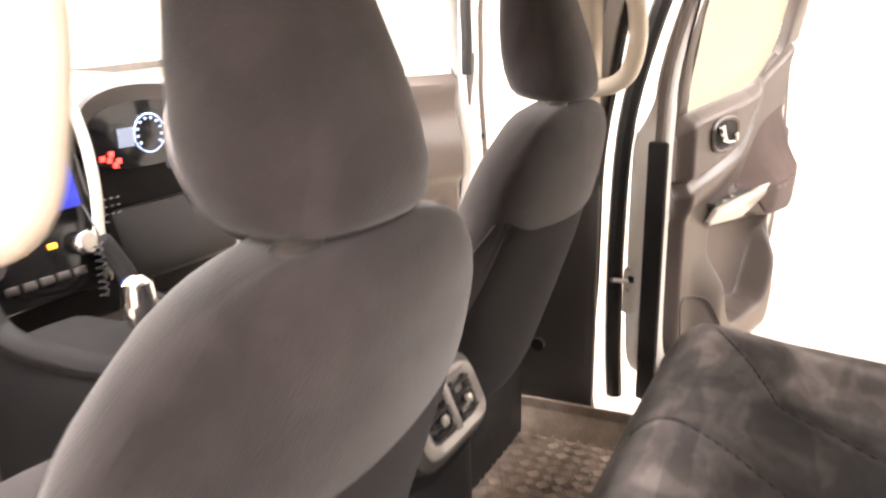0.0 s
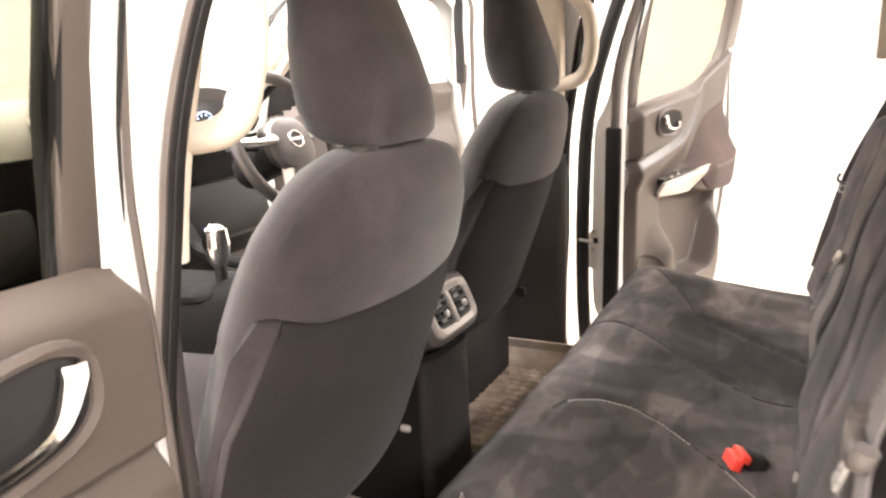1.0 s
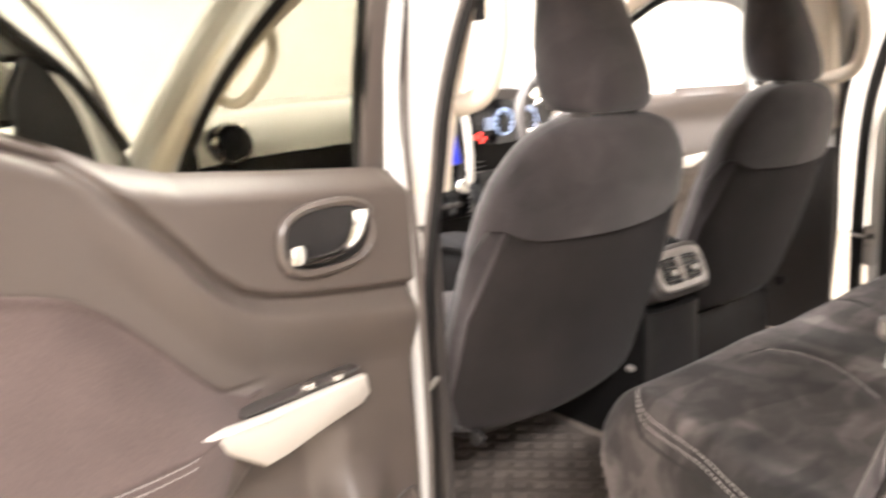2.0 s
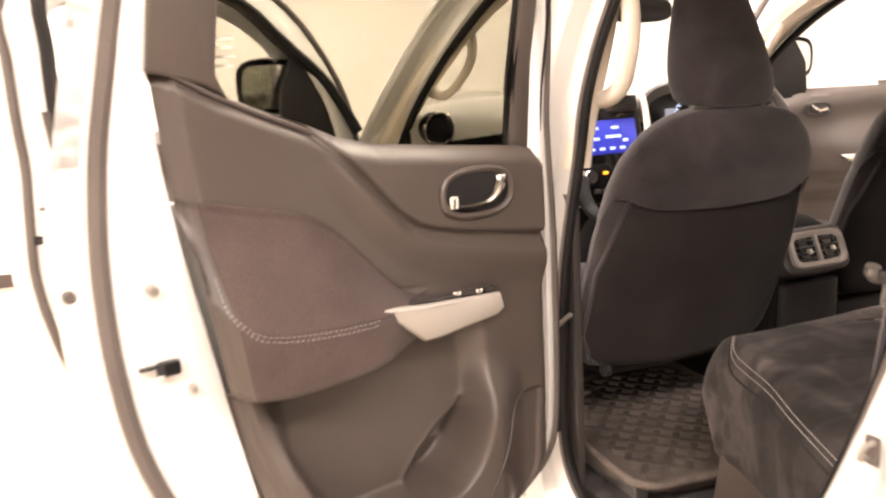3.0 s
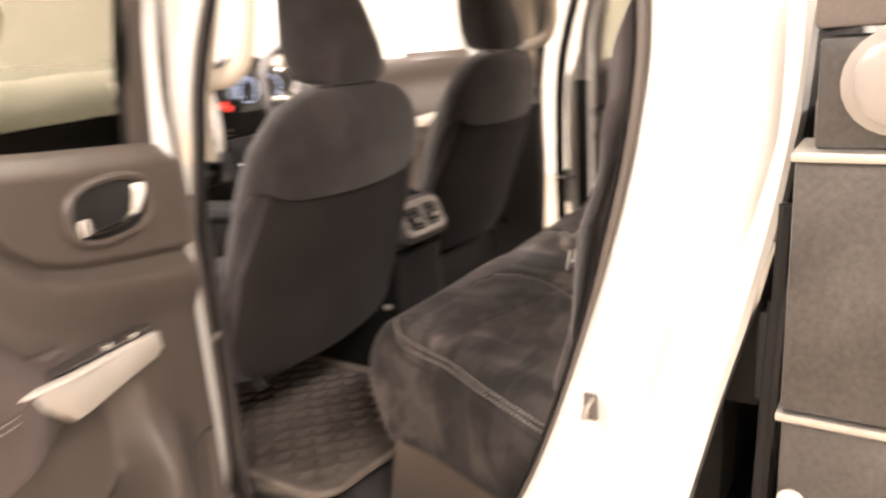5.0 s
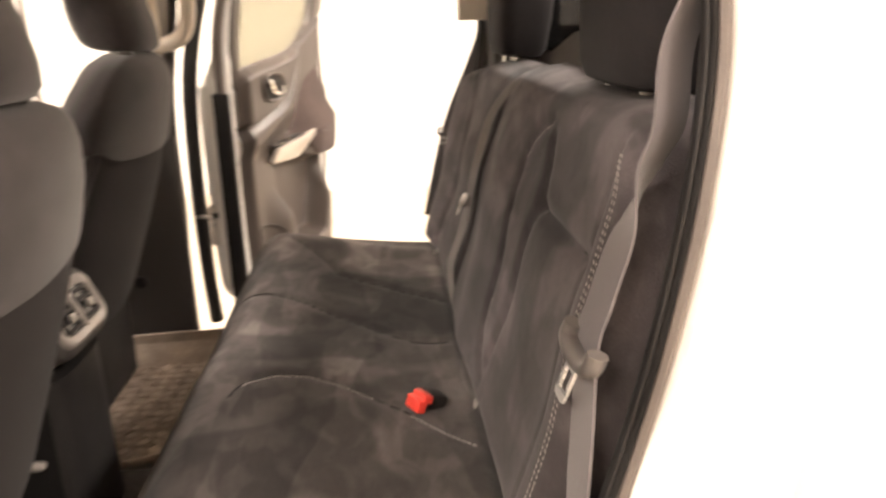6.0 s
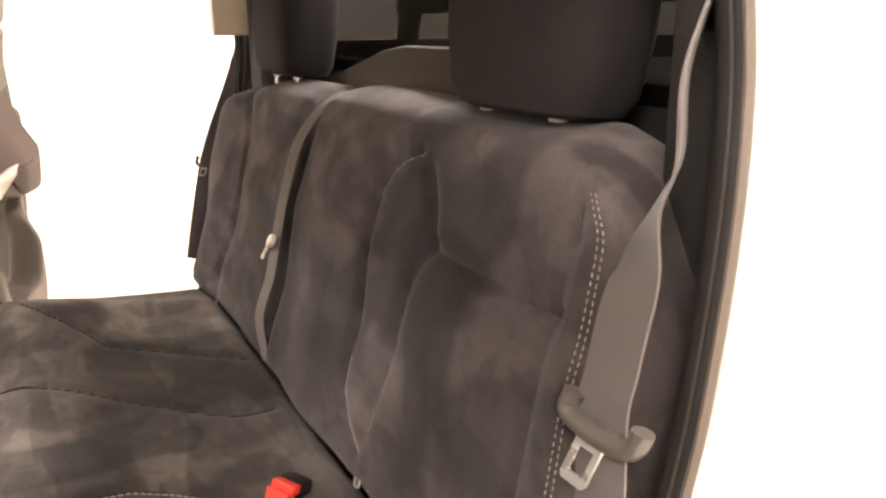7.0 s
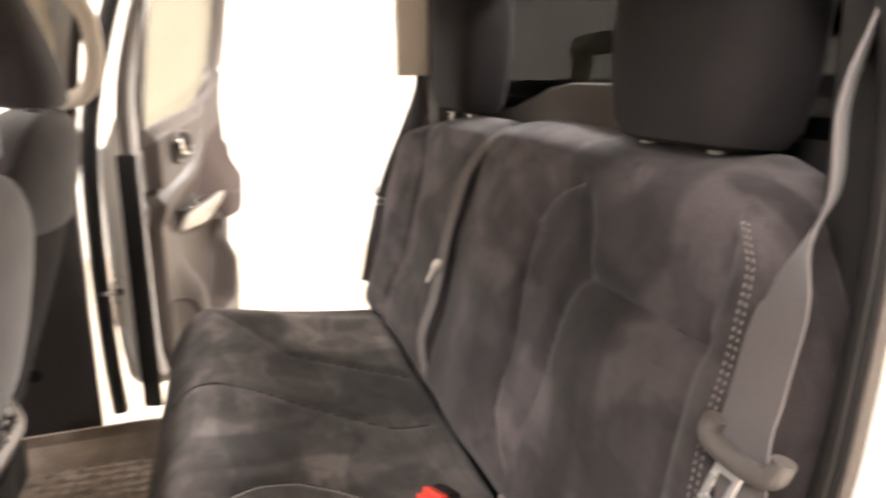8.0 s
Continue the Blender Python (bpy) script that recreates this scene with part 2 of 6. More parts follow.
def field(bm, U, V, f, keep=None, back=None):
    """A sheet of points f(u, v) over the grid U x V; keep(u, v) picks the cells; back(u, v) closes it behind."""
    grid = {}
    for sheet, g in ((0, f), (1, back)):
        if g is None:
            continue
        for i, u in enumerate(U):
            for j, v in enumerate(V):
                grid[sheet, i, j] = g(u, v)
    made = {}

    def vert(k):
        if k not in made:
            made[k] = bm.verts.new(grid[k])
        return made[k]
    cells = set()
    for i in range(len(U) - 1):
        for j in range(len(V) - 1):
            if keep is None or keep((U[i] + U[i + 1]) / 2, (V[j] + V[j + 1]) / 2):
                cells.add((i, j))
    for i, j in cells:
        bm.faces.new([vert((0, i, j)), vert((0, i + 1, j)), vert((0, i + 1, j + 1)), vert((0, i, j + 1))])
        if back:
            bm.faces.new([vert((1, i, j + 1)), vert((1, i + 1, j + 1)), vert((1, i + 1, j)), vert((1, i, j))])
            for di, dj, a, b in ((-1, 0, (i, j), (i, j + 1)), (1, 0, (i + 1, j), (i + 1, j + 1)), (0, -1, (i, j), (i + 1, j)), (0, 1, (i, j + 1), (i + 1, j + 1))):
                if (i + di, j + dj) not in cells:
                    bm.faces.new([vert((0, *a)), vert((0, *b)), vert((1, *b)), vert((1, *a))])
    return bm


def stitches(bm, pts, length=0.006, gap=0.003, r=0.0009):
    """Short thread dashes along pts."""
    P = [Vector(p) for p in pts]
    d = [0.0]
    for a, b in zip(P, P[1:]):
        d.append(d[-1] + (b - a).length)

    def at(s):
        for i in range(len(P) - 1):
            if s <= d[i + 1]:
                return P[i].lerp(P[i + 1], (s - d[i]) / max(d[i + 1] - d[i], 1e-6))
        return P[-1]
    s = 0.0
    while s + length < d[-1]:
        a, b = at(s), at(s + length)
        tube(bm, [a, (a + b) / 2, b], [r * 0.6, r, r * 0.6], 5)
        s += length + gap
    return bm


def ribbon(bm, pts, sides, thick=0.0012):
    """Flat webbing along pts; sides: the half-width vector at each point."""
    rings = []
    for i, p in enumerate(pts):
        p, s = Vector(p), Vector(sides[i])
        a, b = Vector(pts[max(i - 1, 0)]), Vector(pts[min(i + 1, len(pts) - 1)])
        n = (b - a).cross(s).normalized() * thick
        rings.append([p + s + n, p - s + n, p - s - n, p + s - n])
    return loft(bm, rings)


def ease(a, b, x):
    t = min(1.0, max(0.0, (x - a) / (b - a)))
    return t * t * (3 - 2 * t)


def interp(table, x):
    """Linear interpolation in rows (x, y), x rising."""
    if x <= table[0][0]:
        return table[0][1]
    for (x0, y0), (x1, y1) in zip(table, table[1:]):
        if x <= x1:
            return y0 + (y1 - y0) * (x - x0) / (x1 - x0)
    return table[-1][1]


def inside(poly, x, y):
    hit = False
    for i in range(len(poly)):
        (x0, y0), (x1, y1) = poly[i - 1], poly[i]
        if (y0 > y) != (y1 > y) and x < (x1 - x0) * (y - y0) / (y1 - y0) + x0:
            hit = not hit
    return hit


def away(line, x, y):
    """The distance from (x, y) to a polyline."""
    best = 9.0
    for (x0, y0), (x1, y1) in zip(line, line[1:]):
        dx, dy = x1 - x0, y1 - y0
        t = max(0.0, min(1.0, ((x - x0) * dx + (y - y0) * dy) / max(dx * dx + dy * dy, 1e-9)))
        best = min(best, math.hypot(x - x0 - t * dx, y - y0 - t * dy))
    return best


def frange(a, b, n):
    return [a + (b - a) * i / n for i in range(n + 1)]

# ---- the hall ----


def quad_box(name, lo, hi, material, kind="structure", label="", cat=""):
    bm = bmesh.new()
    c = [(a + b) / 2 for a, b in zip(lo, hi)]
    rbox(bm, c, [b - a for a, b in zip(lo, hi)], 0.0)
    ob = part(name, bm, material, None, "", False)
    return tagged(ob, label, cat, "", kind)


X0, X1, Y0, Y1, TOP = -5.2, 5.6, -5.5, 6.3, 3.4
quad_box("floor", (X0, Y0, -0.1), (X1, Y1, 0), FLOORP, label="cream coated hall floor with a soft shine", cat="floor")
quad_box("wall_north", (X0, Y1, 0), (X1, Y1 + 0.15, TOP), WALLP, label="plain white painted hall wall", cat="wall")
quad_box("wall_south", (X0, Y0 - 0.15, 0), (X1, Y0, TOP), WALLP, label="plain white painted hall wall", cat="wall")
quad_box("wall_west", (X0 - 0.15, Y0 - 0.15, 0), (X0, Y1 + 0.15, TOP), WALLP, label="plain white painted hall wall", cat="wall")
quad_box("wall_east", (X1, Y0 - 0.15, 0), (X1 + 0.15, Y1 + 0.15, TOP), WALLP, label="plain white painted hall wall", cat="wall")
quad_box("ceiling", (X0 - 0.15, Y0 - 0.15, TOP), (X1 + 0.15, Y1 + 0.15, TOP + 0.1), CEILP, label="plain white hall ceiling", cat="ceiling")
quad_box("baseboard", (X0, Y1 - 0.015, 0), (X1, Y1, 0.12), SKIRT, label="dark brown skirting along the white wall", cat="skirting")


def ceiling_light(x, y):
    t = thing("ceiling_light", (x, y, TOP), "long flat white ceiling light panel, switched on", "ceiling light", "ceiling lights")
    bm = bmesh.new()
    for dx, dy, sx, sy in ((0, 0.31, 2.44, 0.03), (0, -0.31, 2.44, 0.03), (1.21, 0, 0.03, 0.59), (-1.21, 0, 0.03, 0.59)):
        rbox(bm, (x + dx, y + dy, TOP - 0.03), (sx, sy, 0.06), 0.004)
    part("frame", bm, CEILP, t)
    bm = bmesh.new()
    rbox(bm, (x, y, TOP - 0.03), (2.39, 0.58, 0.02), 0.0)
    part("diffuser", bm, LAMPGLOW, t)
    data = bpy.data.lights.new("panel_lamp", "AREA")
    data.shape, data.size, data.size_y = "RECTANGLE", 2.35, 0.55
    data.energy, data.color = LAMP_POWER * ((1.25 if y < 0 else 1.15) if x < -1 else 0.55 if x > 1 else 1.0), WARM
    lamp = new("panel_lamp", data)
    lamp.matrix_basis = Matrix.Translation((x, y, TOP - 0.05))


for lx in (-2.9, 0.2, 3.4):
    for ly in (-2.6, 1.2, 4.4):
        ceiling_light(lx, ly)

# ---- the truck's body ----
truck = thing("pickup_truck", (0, 0, 0), "white double-cab pickup truck with all four doors open", "pickup truck")

REAR_HOLE = [(0.075, 1.60), (0.115, 1.43), (0.14, 1.25), (0.15, 1.0), (0.158, 0.78), (0.135, 0.67), (0.06, 0.612), (-0.08, 0.603), (-0.24, 0.615), (-0.36, 0.70),
             (-0.44, 0.825), (-0.496, 0.955), (-0.543, 1.10), (-0.580, 1.25), (-0.601, 1.37), (-0.607, 1.47), (-0.593, 1.57), (-0.545, 1.66), (-0.41, 1.72), (-0.15, 1.735), (0.0, 1.71)]
FRONT_HOLE = [(0.208, 1.25), (0.206, 1.45), (0.195, 1.62), (0.28, 1.70), (0.54, 1.71), (0.80, 1.615), (1.06, 1.45), (1.26, 1.29), (1.30, 1.12), (1.27, 0.85), (1.18, 0.68), (1.02, 0.615),
              (0.70, 0.60), (0.40, 0.605), (0.28, 0.65), (0.225, 0.80), (0.210, 1.0)]


def hole_rings(hole, side, steps):
    """Rings round a door opening: steps of (outward offset, x); the offset is less towards the B-pillar."""
    P = smoothline([(0, y, z) for y, z in hole], 8, True)
    n = len(P)
    cy = sum(p.y for p in P) / n
    cz = sum(p.z for p in P) / n
    out = []
    for off, x in steps:
        ring = []
        for i, p in enumerate(P):
            e = (P[(i + 1) % n] - P[i - 1]).normalized()
            nr = Vector((0, e.z, -e.y))
            if nr.dot(Vector((0, p.y - cy, p.z - cz))) < 0:
                nr = -nr
            q = p + nr * off
            fore = ease(-0.40, -0.15, q.y)
            tumble = (0.04 * ease(1.0, 1.4, q.z) - 0.04 + 0.06 * ease(1.38, 1.75, q.z)) * fore + (1 - fore) * interp([(1.0, 0.010), (1.217, 0.015), (1.37, 0.027), (1.46, 0.036), (1.6, 0.052), (1.75, 0.078)], q.z)
            ring.append(Vector((side * (x - tumble), q.y, q.z)))
        out.append(ring)
    return out


CAB_EDGE = [(0.5, -0.61), (0.94, -0.688), (1.07, -0.718), (1.17, -0.744), (1.27, -0.765), (1.38, -0.779), (1.50, -0.785), (1.80, -0.785)]   # z, y of the cab's rear corner


def rear_frame(side):
    """The rear door's opening: flange, a chamfer that widens downwards behind it, then the outer skin to the cab's corner."""
    P = smoothline([(0, y, z) for y, z in REAR_HOLE], 8, True)
    n = len(P)
    cy, cz = sum(p.y for p in P) / n, sum(p.z for p in P) / n
    fore_steps = [(-0.001, 0.650), (0.008, 0.666), (0.034, 0.672), (0.040, 0.676), (0.050, 0.706), (0.056, 0.711), (0.090, 0.718), (0.120, 0.727), (0.140, 0.735), (0.165, 0.738), (0.19, 0.736), (0.205, 0.722), (0.21, 0.69)]
    cols = []
    for i, p in enumerate(P):
        e = (P[(i + 1) % n] - P[i - 1]).normalized()
        nr = Vector((0, e.z, -e.y))
        if nr.dot(Vector((0, p.y - cy, p.z - cz))) < 0:
            nr = -nr
        fore = ease(-0.40, -0.15, p.y)
        g = ease(1.46, 1.19, p.z)
        xf = interp([(0.6, 0.700), (1.0, 0.688), (1.2, 0.668), (1.37, 0.648), (1.46, 0.636), (1.6, 0.615), (1.75, 0.590)], p.z)
        xs = interp([(1.0, 0.738), (1.25, 0.734), (1.45, 0.704), (1.6, 0.665), (1.75, 0.62)], p.z)
        fl = 0.010 + 0.036 * g
        o6, x6 = 0.034 + fl + 0.030 * g, xf + 0.008 + 0.026 * g
        back_steps = [(-0.001, xf - 0.020), (0.008, xf - 0.008), (0.010 + 0.8 * fl, xf - 0.003), (0.012 + fl, xf), (0.015 + fl, xf + 0.003), (o6 - 0.003, x6 - 0.002), (o6, x6),
                      (o6 + 0.02, x6 + (xs - x6) * 0.4), (0.150, x6 + (xs - x6) * 0.85), (0.170, xs), (0.19, xs - 0.004), (0.205, xs - 0.018), (0.21, xs - 0.055)]
        col = []
        for k, ((oa, xa), (ob, xb)) in enumerate(zip(fore_steps, back_steps)):
            q = p + nr * (oa * fore + ob * (1 - fore))
            tumble = 0.04 * ease(1.0, 1.4, q.z) - 0.04 + 0.06 * ease(1.38, 1.75, q.z)
            x = (xa - tumble) * fore + xb * (1 - fore)
            if k >= 4:
                q.y, q.z = max(q.y, interp(CAB_EDGE, q.z)), min(max(q.z, 0.47), 1.79)
                if q.y > 0.155:
                    q.y = 0.155 + (q.y - 0.155) * 0.2
            col.append(Vector((side * x, q.y, q.z)))
        cols.append(col)
    return [[c[k] for c in cols] for k in range(len(fore_steps))]


def body_side(side):
    w = "left" if side < 0 else "right"
    for nm, hole in (("rear", REAR_HOLE), ("front", FRONT_HOLE)):
        bm = bmesh.new()
        if nm == "rear":
            rings = rear_frame(side)
        else:
            rings = hole_rings(hole, side, [(0.004, 0.655), (0.012, 0.672), (0.040, 0.680), (0.062, 0.690), (0.068, 0.715), (0.075, 0.735)])
            for rg in rings:
                for p in rg:
                    p.y = max(p.y, 0.178)
        loft(bm, rings, (False, False))
        part("door_opening_frame", bm, PAINT, truck, "white painted door opening frame")
        bm = bmesh.new()
        rings = hole_rings(hole, side, [(0.001, 0.650), (0.0015, 0.662), (-0.001, 0.669), (-0.005, 0.671), (-0.009, 0.668), (-0.010, 0.660), (-0.010, 0.650)])
        loft(bm, rings, (False, False))
        part("door_opening_seal", bm, SEALGREY if nm == "rear" else RUBBER, truck, "soft grey rubber seal round the door opening")
        bm = bmesh.new()
        rings = hole_rings(hole, side, [(-0.008, 0.655), (-0.009, 0.664), (-0.011, 0.667), (-0.013, 0.664), (-0.0135, 0.661), (-0.015, 0.663), (-0.017, 0.662), (-0.018, 0.658), (-0.017, 0.652), (-0.012, 0.646)])
        loft(bm, rings, (False, False))
        part("opening_trim", bm, RUBBER, truck, "dark moulded trim inside the door opening")
    # outer skin under and behind the openings
    bm = bmesh.new()
    rbox(bm, (side * 0.735, 0.30, 0.50), (0.05, 1.9, 0.14), 0.02)
    part("rocker_panel", bm, PAINT, truck, "white sill panel below the doors")
    bm = bmesh.new()
    rbox(bm, (side * 0.74, 1.75, 0.85), (0.14, 1.1, 0.62), 0.05)
    part("front_wing", bm, PAINT, truck)
    bm = bmesh.new()
    loft(bm, [oval((side * (0.655 - 0.07 * ease(1.3, 1.7, z)), interp(CAB_EDGE, z) + 0.045, z), (1, 0, 0), (0, 1, 0), 0.070, 0.040, 20, 3) for z in frange(0.52, 1.70, 14)])
    part("cab_corner", bm, PAINT, truck, "white rear corner of the cab")
    # sill step plate inside the opening
    bm = bmesh.new()
    U, V = frange(-0.30, 0.12, 10), frange(0, 1, 14)
    field(bm, U, V, lambda u, v: Vector((side * (0.66 - 0.14 * v), u, 0.617 + 0.012 * math.sin(v * 7) * (1 - v) - 0.004 * v)), None,
          lambda u, v: Vector((side * (0.66 - 0.14 * v), u, 0.56)))
    part("sill_plate", bm, PLASTIC, truck, "dark ribbed plastic sill plate")
    # running board
    bm = bmesh.new()
    rbox(bm, (side * 0.87, 0.20, 0.395), (0.16, 2.1, 0.05), 0.015)
    step = part("running_board", bm, RUBBER, truck, "black ribbed side step")
    for k in range(6):
        bm = bmesh.new()
        rbox(bm, (side * (0.81 + 0.024 * k), 0.20, 0.423), (0.009, 2.06, 0.008), 0.002)
        part("rib", bm, RUBBER, step)
    # B-pillar: upper beige trim with grab handle, lower dark trim
    bm = bmesh.new()
    loft(bm, [oval((side * (0.652 - 0.08 * ease(1.25, 1.75, z)), 0.170 - 0.015 * ease(1.3, 1.6, z), z), (0, 1, 0), (side, 0, 0), 0.038, 0.028, 20, 4) for z in frange(1.30, 1.72, 8)])
    part("pillar_trim", bm, BEIGE, truck, "beige upper door pillar trim")
    bm = bmesh.new()
    loft(bm, [oval((side * 0.668, 0.225, z), (0, 1, 0), (side, 0, 0), 0.098, 0.014, 20, 4) for z in frange(0.62, 1.25, 6)])
    part("lower_pillar_trim", bm, PLASTIC, truck)
    bm = bmesh.new()
    hx = 0.612
    path = smoothline([(side * hx, 0.190, 1.430), (side * (hx - 0.004), 0.135, 1.430), (side * (hx - 0.007), 0.094, 1.437), (side * (hx - 0.010), 0.066, 1.457), (side * (hx - 0.012), 0.052, 1.495),
                       (side * (hx - 0.018), 0.048, 1.545), (side * (hx - 0.024), 0.060, 1.605), (side * (hx - 0.032), 0.11, 1.65), (side * (hx - 0.03), 0.17, 1.66)], 6)
    tube(bm, path, 0.0175, 10)
    rbox(bm, (side * (hx + 0.01), 0.185, 1.43), (0.04, 0.05, 0.06), 0.015)
    rbox(bm, (side * (hx - 0.02), 0.18, 1.655), (0.04, 0.05, 0.06), 0.015)
    part("grab_handle", bm, BEIGE, truck, "beige curved grab handle on the door pillar")
    # A-pillar trim and grab handle
    bm = bmesh.new()
    tube(bm, smoothline([(side * 0.69, 1.36, 1.27), (side * 0.645, 1.12, 1.46), (side * 0.59, 0.86, 1.63), (side * 0.55, 0.60, 1.73)], 5), 0.045, 10, False, 0.7)
    part("windscreen_pillar_trim", bm, BEIGE, truck, "beige windscreen pillar trim")
    bm = bmesh.new()
    tube(bm, smoothline([(side * 0.63, 1.09, 1.48), (side * 0.59, 1.02, 1.455), (side * 0.565, 0.95, 1.49), (side * 0.550, 0.88, 1.56), (side * 0.57, 0.84, 1.64)], 5), 0.014, 8)
    part("windscreen_pillar_handle", bm, BEIGE, truck)
    bm = bmesh.new()
    tube(bm, smoothline([(side * 0.745, 1.45, 1.27), (side * 0.71, 1.17, 1.47), (side * 0.65, 0.88, 1.67), (side * 0.61, 0.62, 1.765)], 5), 0.034, 8, False, 0.7)
    part("windscreen_pillar", bm, PAINT, truck, "white windscreen pillar")


body_side(-1)
body_side(1)

# floor pan, roof, rear wall, firewall
bm = bmesh.new()
rbox(bm, (0, 0.25, 0.56), (1.30, 2.05, 0.06), 0.01)
part("floor_carpet", bm, CARPET, truck, "dark worn floor carpet")
bm = bmesh.new()
loft(bm, [oval((0, y, 0.60), (1, 0, 0), (0, 0, 1), 0.14, 0.10, 18, 3) for y in frange(-0.5, 1.2, 6)])
part("floor_tunnel", bm, CARPET, truck)
bm = bmesh.new()
U, V = frange(-0.62, 0.62, 12), frange(-0.78, 0.68, 12)
field(bm, U, V, lambda u, v: Vector((u, v, 1.765 - 0.06 * (u / 0.62) ** 4)), None, lambda u, v: Vector((u, v, 1.80 - 0.06 * (u / 0.62) ** 4)))
part("roof", bm, PAINT, truck, "white roof panel")
bm = bmesh.new()
field(bm, U, V, lambda u, v: Vector((u, v, 1.735 - 0.05 * (u / 0.62) ** 4)), None, lambda u, v: Vector((u, v, 1.755 - 0.06 * (u / 0.62) ** 4)))
part("headliner", bm, BEIGE, truck, "beige roof lining")
bm = bmesh.new()
rbox(bm, (0, -0.725, 1.235), (1.28, 0.04, 0.39), 0.002)
rbox(bm, (0, -0.640, 0.82), (1.30, 0.04, 0.50), 0.01)
rbox(bm, (0, -0.725, 1.715), (1.30, 0.04, 0.09), 0.01)
for s in (-1, 1):
    rbox(bm, (s * 0.5475, -0.725, 1.55), (0.165, 0.04, 0.30), 0.005)
part("cab_rear_wall", bm, RUBBER, truck, "dark trimmed rear wall of the cab")
bm = bmesh.new()
rbox(bm, (0, -0.7035, 1.545), (1.08, 0.004, 0.27), 0.0)
part("rear_window", bm, GLASS_D, truck, "dark tinted rear window glass").visible_shadow = False
bm = bmesh.new()
slab(bm, [(-0.40, 1.30), (-0.40, 1.440), (-0.37, 1.456), (0.04, 1.457), (0.12, 1.448), (0.20, 1.430), (0.30, 1.408), (0.42, 1.395), (0.60, 1.39), (0.60, 1.30)], 0.02, lambda u, z, w: Vector((u, -0.704 + w, z)), 0.006)
part("window_sill_pad", bm, WALLGREY, truck, "grey padded trim below the rear window")
bm = bmesh.new()
rbox(bm, (0.600, -0.585, 1.600), (0.030, 0.085, 0.26), 0.005)
part("rear_pillar_trim", bm, BEIGE, truck, "beige upper rear pillar trim")
for s in (-1, 1):
    bm = bmesh.new()
    rbox(bm, (s * 0.580, -0.660, 1.26), (0.08, 0.10, 0.80), 0.03)
    part("rear_side_trim", bm, RUBBER if s < 0 else PLASTIC, truck)
bm = bmesh.new()
U, V = frange(-0.60, 0.60, 10), frange(0, 1, 8)
field(bm, U, V, lambda u, v: Vector((u * (1 + 0.12 * (1 - v)), 1.50 - 0.80 * v - 0.10 * (u / 0.6) ** 2, 1.36 + 0.37 * v)))
part("windscreen", bm, GLASS_C, truck, "clear windscreen glass").visible_shadow = False
bm = bmesh.new()
rbox(bm, (0, 1.95, 1.10), (1.40, 0.95, 0.16), 0.07)
part("bonnet", bm, PAINT, truck, "white bonnet")
bm = bmesh.new()
rbox(bm, (0, 1.42, 0.90), (1.30, 0.06, 0.60), 0.01)
part("firewall", bm, PLASTIC, truck)
# wheels
for wx in (-0.74, 0.74):
    for wy in (1.75, -2.0):
        bm = bmesh.new()
        s = 1 if wx > 0 else -1
        loft(bm, [oval((wx + dx, wy, 0.37), (0, 1, 0), (0, 0, 1), r, r, 28, 2) for dx, r in ((-0.12, 0.25), (-0.12, 0.34), (-0.09, 0.37), (0.09, 0.37), (0.12, 0.34), (0.12, 0.25))])
        wheel = part("wheel", bm, RUBBER, truck, "black road tyre")
        bm = bmesh.new()
        loft(bm, [oval((wx + s * dx, wy, 0.37), (0, 1, 0), (0, 0, 1), r, r, 20, 2) for dx, r in ((0.10, 0.23), (0.123, 0.235), (0.128, 0.21), (0.11, 0.12))])
        part("rim", bm, STEEL, wheel)
# chassis rails between cab and load box
bm = bmesh.new()
for s in (-1, 1):
    rbox(bm, (s * 0.42, -1.2, 0.50), (0.09, 2.8, 0.16), 0.01)
part("chassis_rail", bm, RUBBER, truck, "black steel chassis rails")

# ---- load box behind the cab ----
load = thing("load_box", (0, -1.6, 0.60), "black weathered box body mounted close behind the cab", "load box")
for nm, x0, x1, y0, y1, z0, z1, mm in (("box_body", -0.80, 0.80, -2.75, -0.790, 0.55, 1.112, BOXBLACK), ("side_board", -0.80, -0.72, -2.75, -0.788, 1.124, 1.356, BOXBLACK),
                                       ("side_board", 0.72, 0.80, -2.75, -0.788, 1.124, 1.356, BOXBLACK), ("front_board", -0.72, 0.72, -0.85, -0.792, 1.124, 1.40, BOXBLACK),
                                       ("box_lid", -0.70, 0.70, -2.72, -0.84, 1.36, 1.395, PLASTIC), ("upper_rail", -0.785, -0.73, -2.75, -0.80, 1.364, 1.455, BOXBLACK),
                                       ("upper_rail", 0.73, 0.785, -2.75, -0.80, 1.364, 1.455, BOXBLACK), ("rail_cap", -0.79, -0.70, -2.75, -0.795, 1.462, 1.53, SEALGREY)):
    bm = bmesh.new()
    rbox(bm, ((x0 + x1) / 2, (y0 + y1) / 2, (z0 + z1) / 2), (x1 - x0, y1 - y0, z1 - z0), 0.004)
    part(nm, bm, mm, load)
for z in (1.118, 1.360):
    for s in (-1, 1):
        bm = bmesh.new()
        rbox(bm, (s * 0.762, -1.77, z), (0.084, 1.97, 0.0085), 0.002)
        part("edge_strip", bm, STEEL, load, "worn bare metal edge strip")
bm = bmesh.new()
loft(bm, [oval((-0.785 - d, -0.860, 1.420), (0, 1, 0), (0, 0, 1), r, r, 24, 2) for d, r in ((0.0, 0.043), (0.012, 0.043), (0.014, 0.035), (0.022, 0.034), (0.026, 0.026))])
part("round_cap", bm, BEZEL, load, "round pale fastener cap")
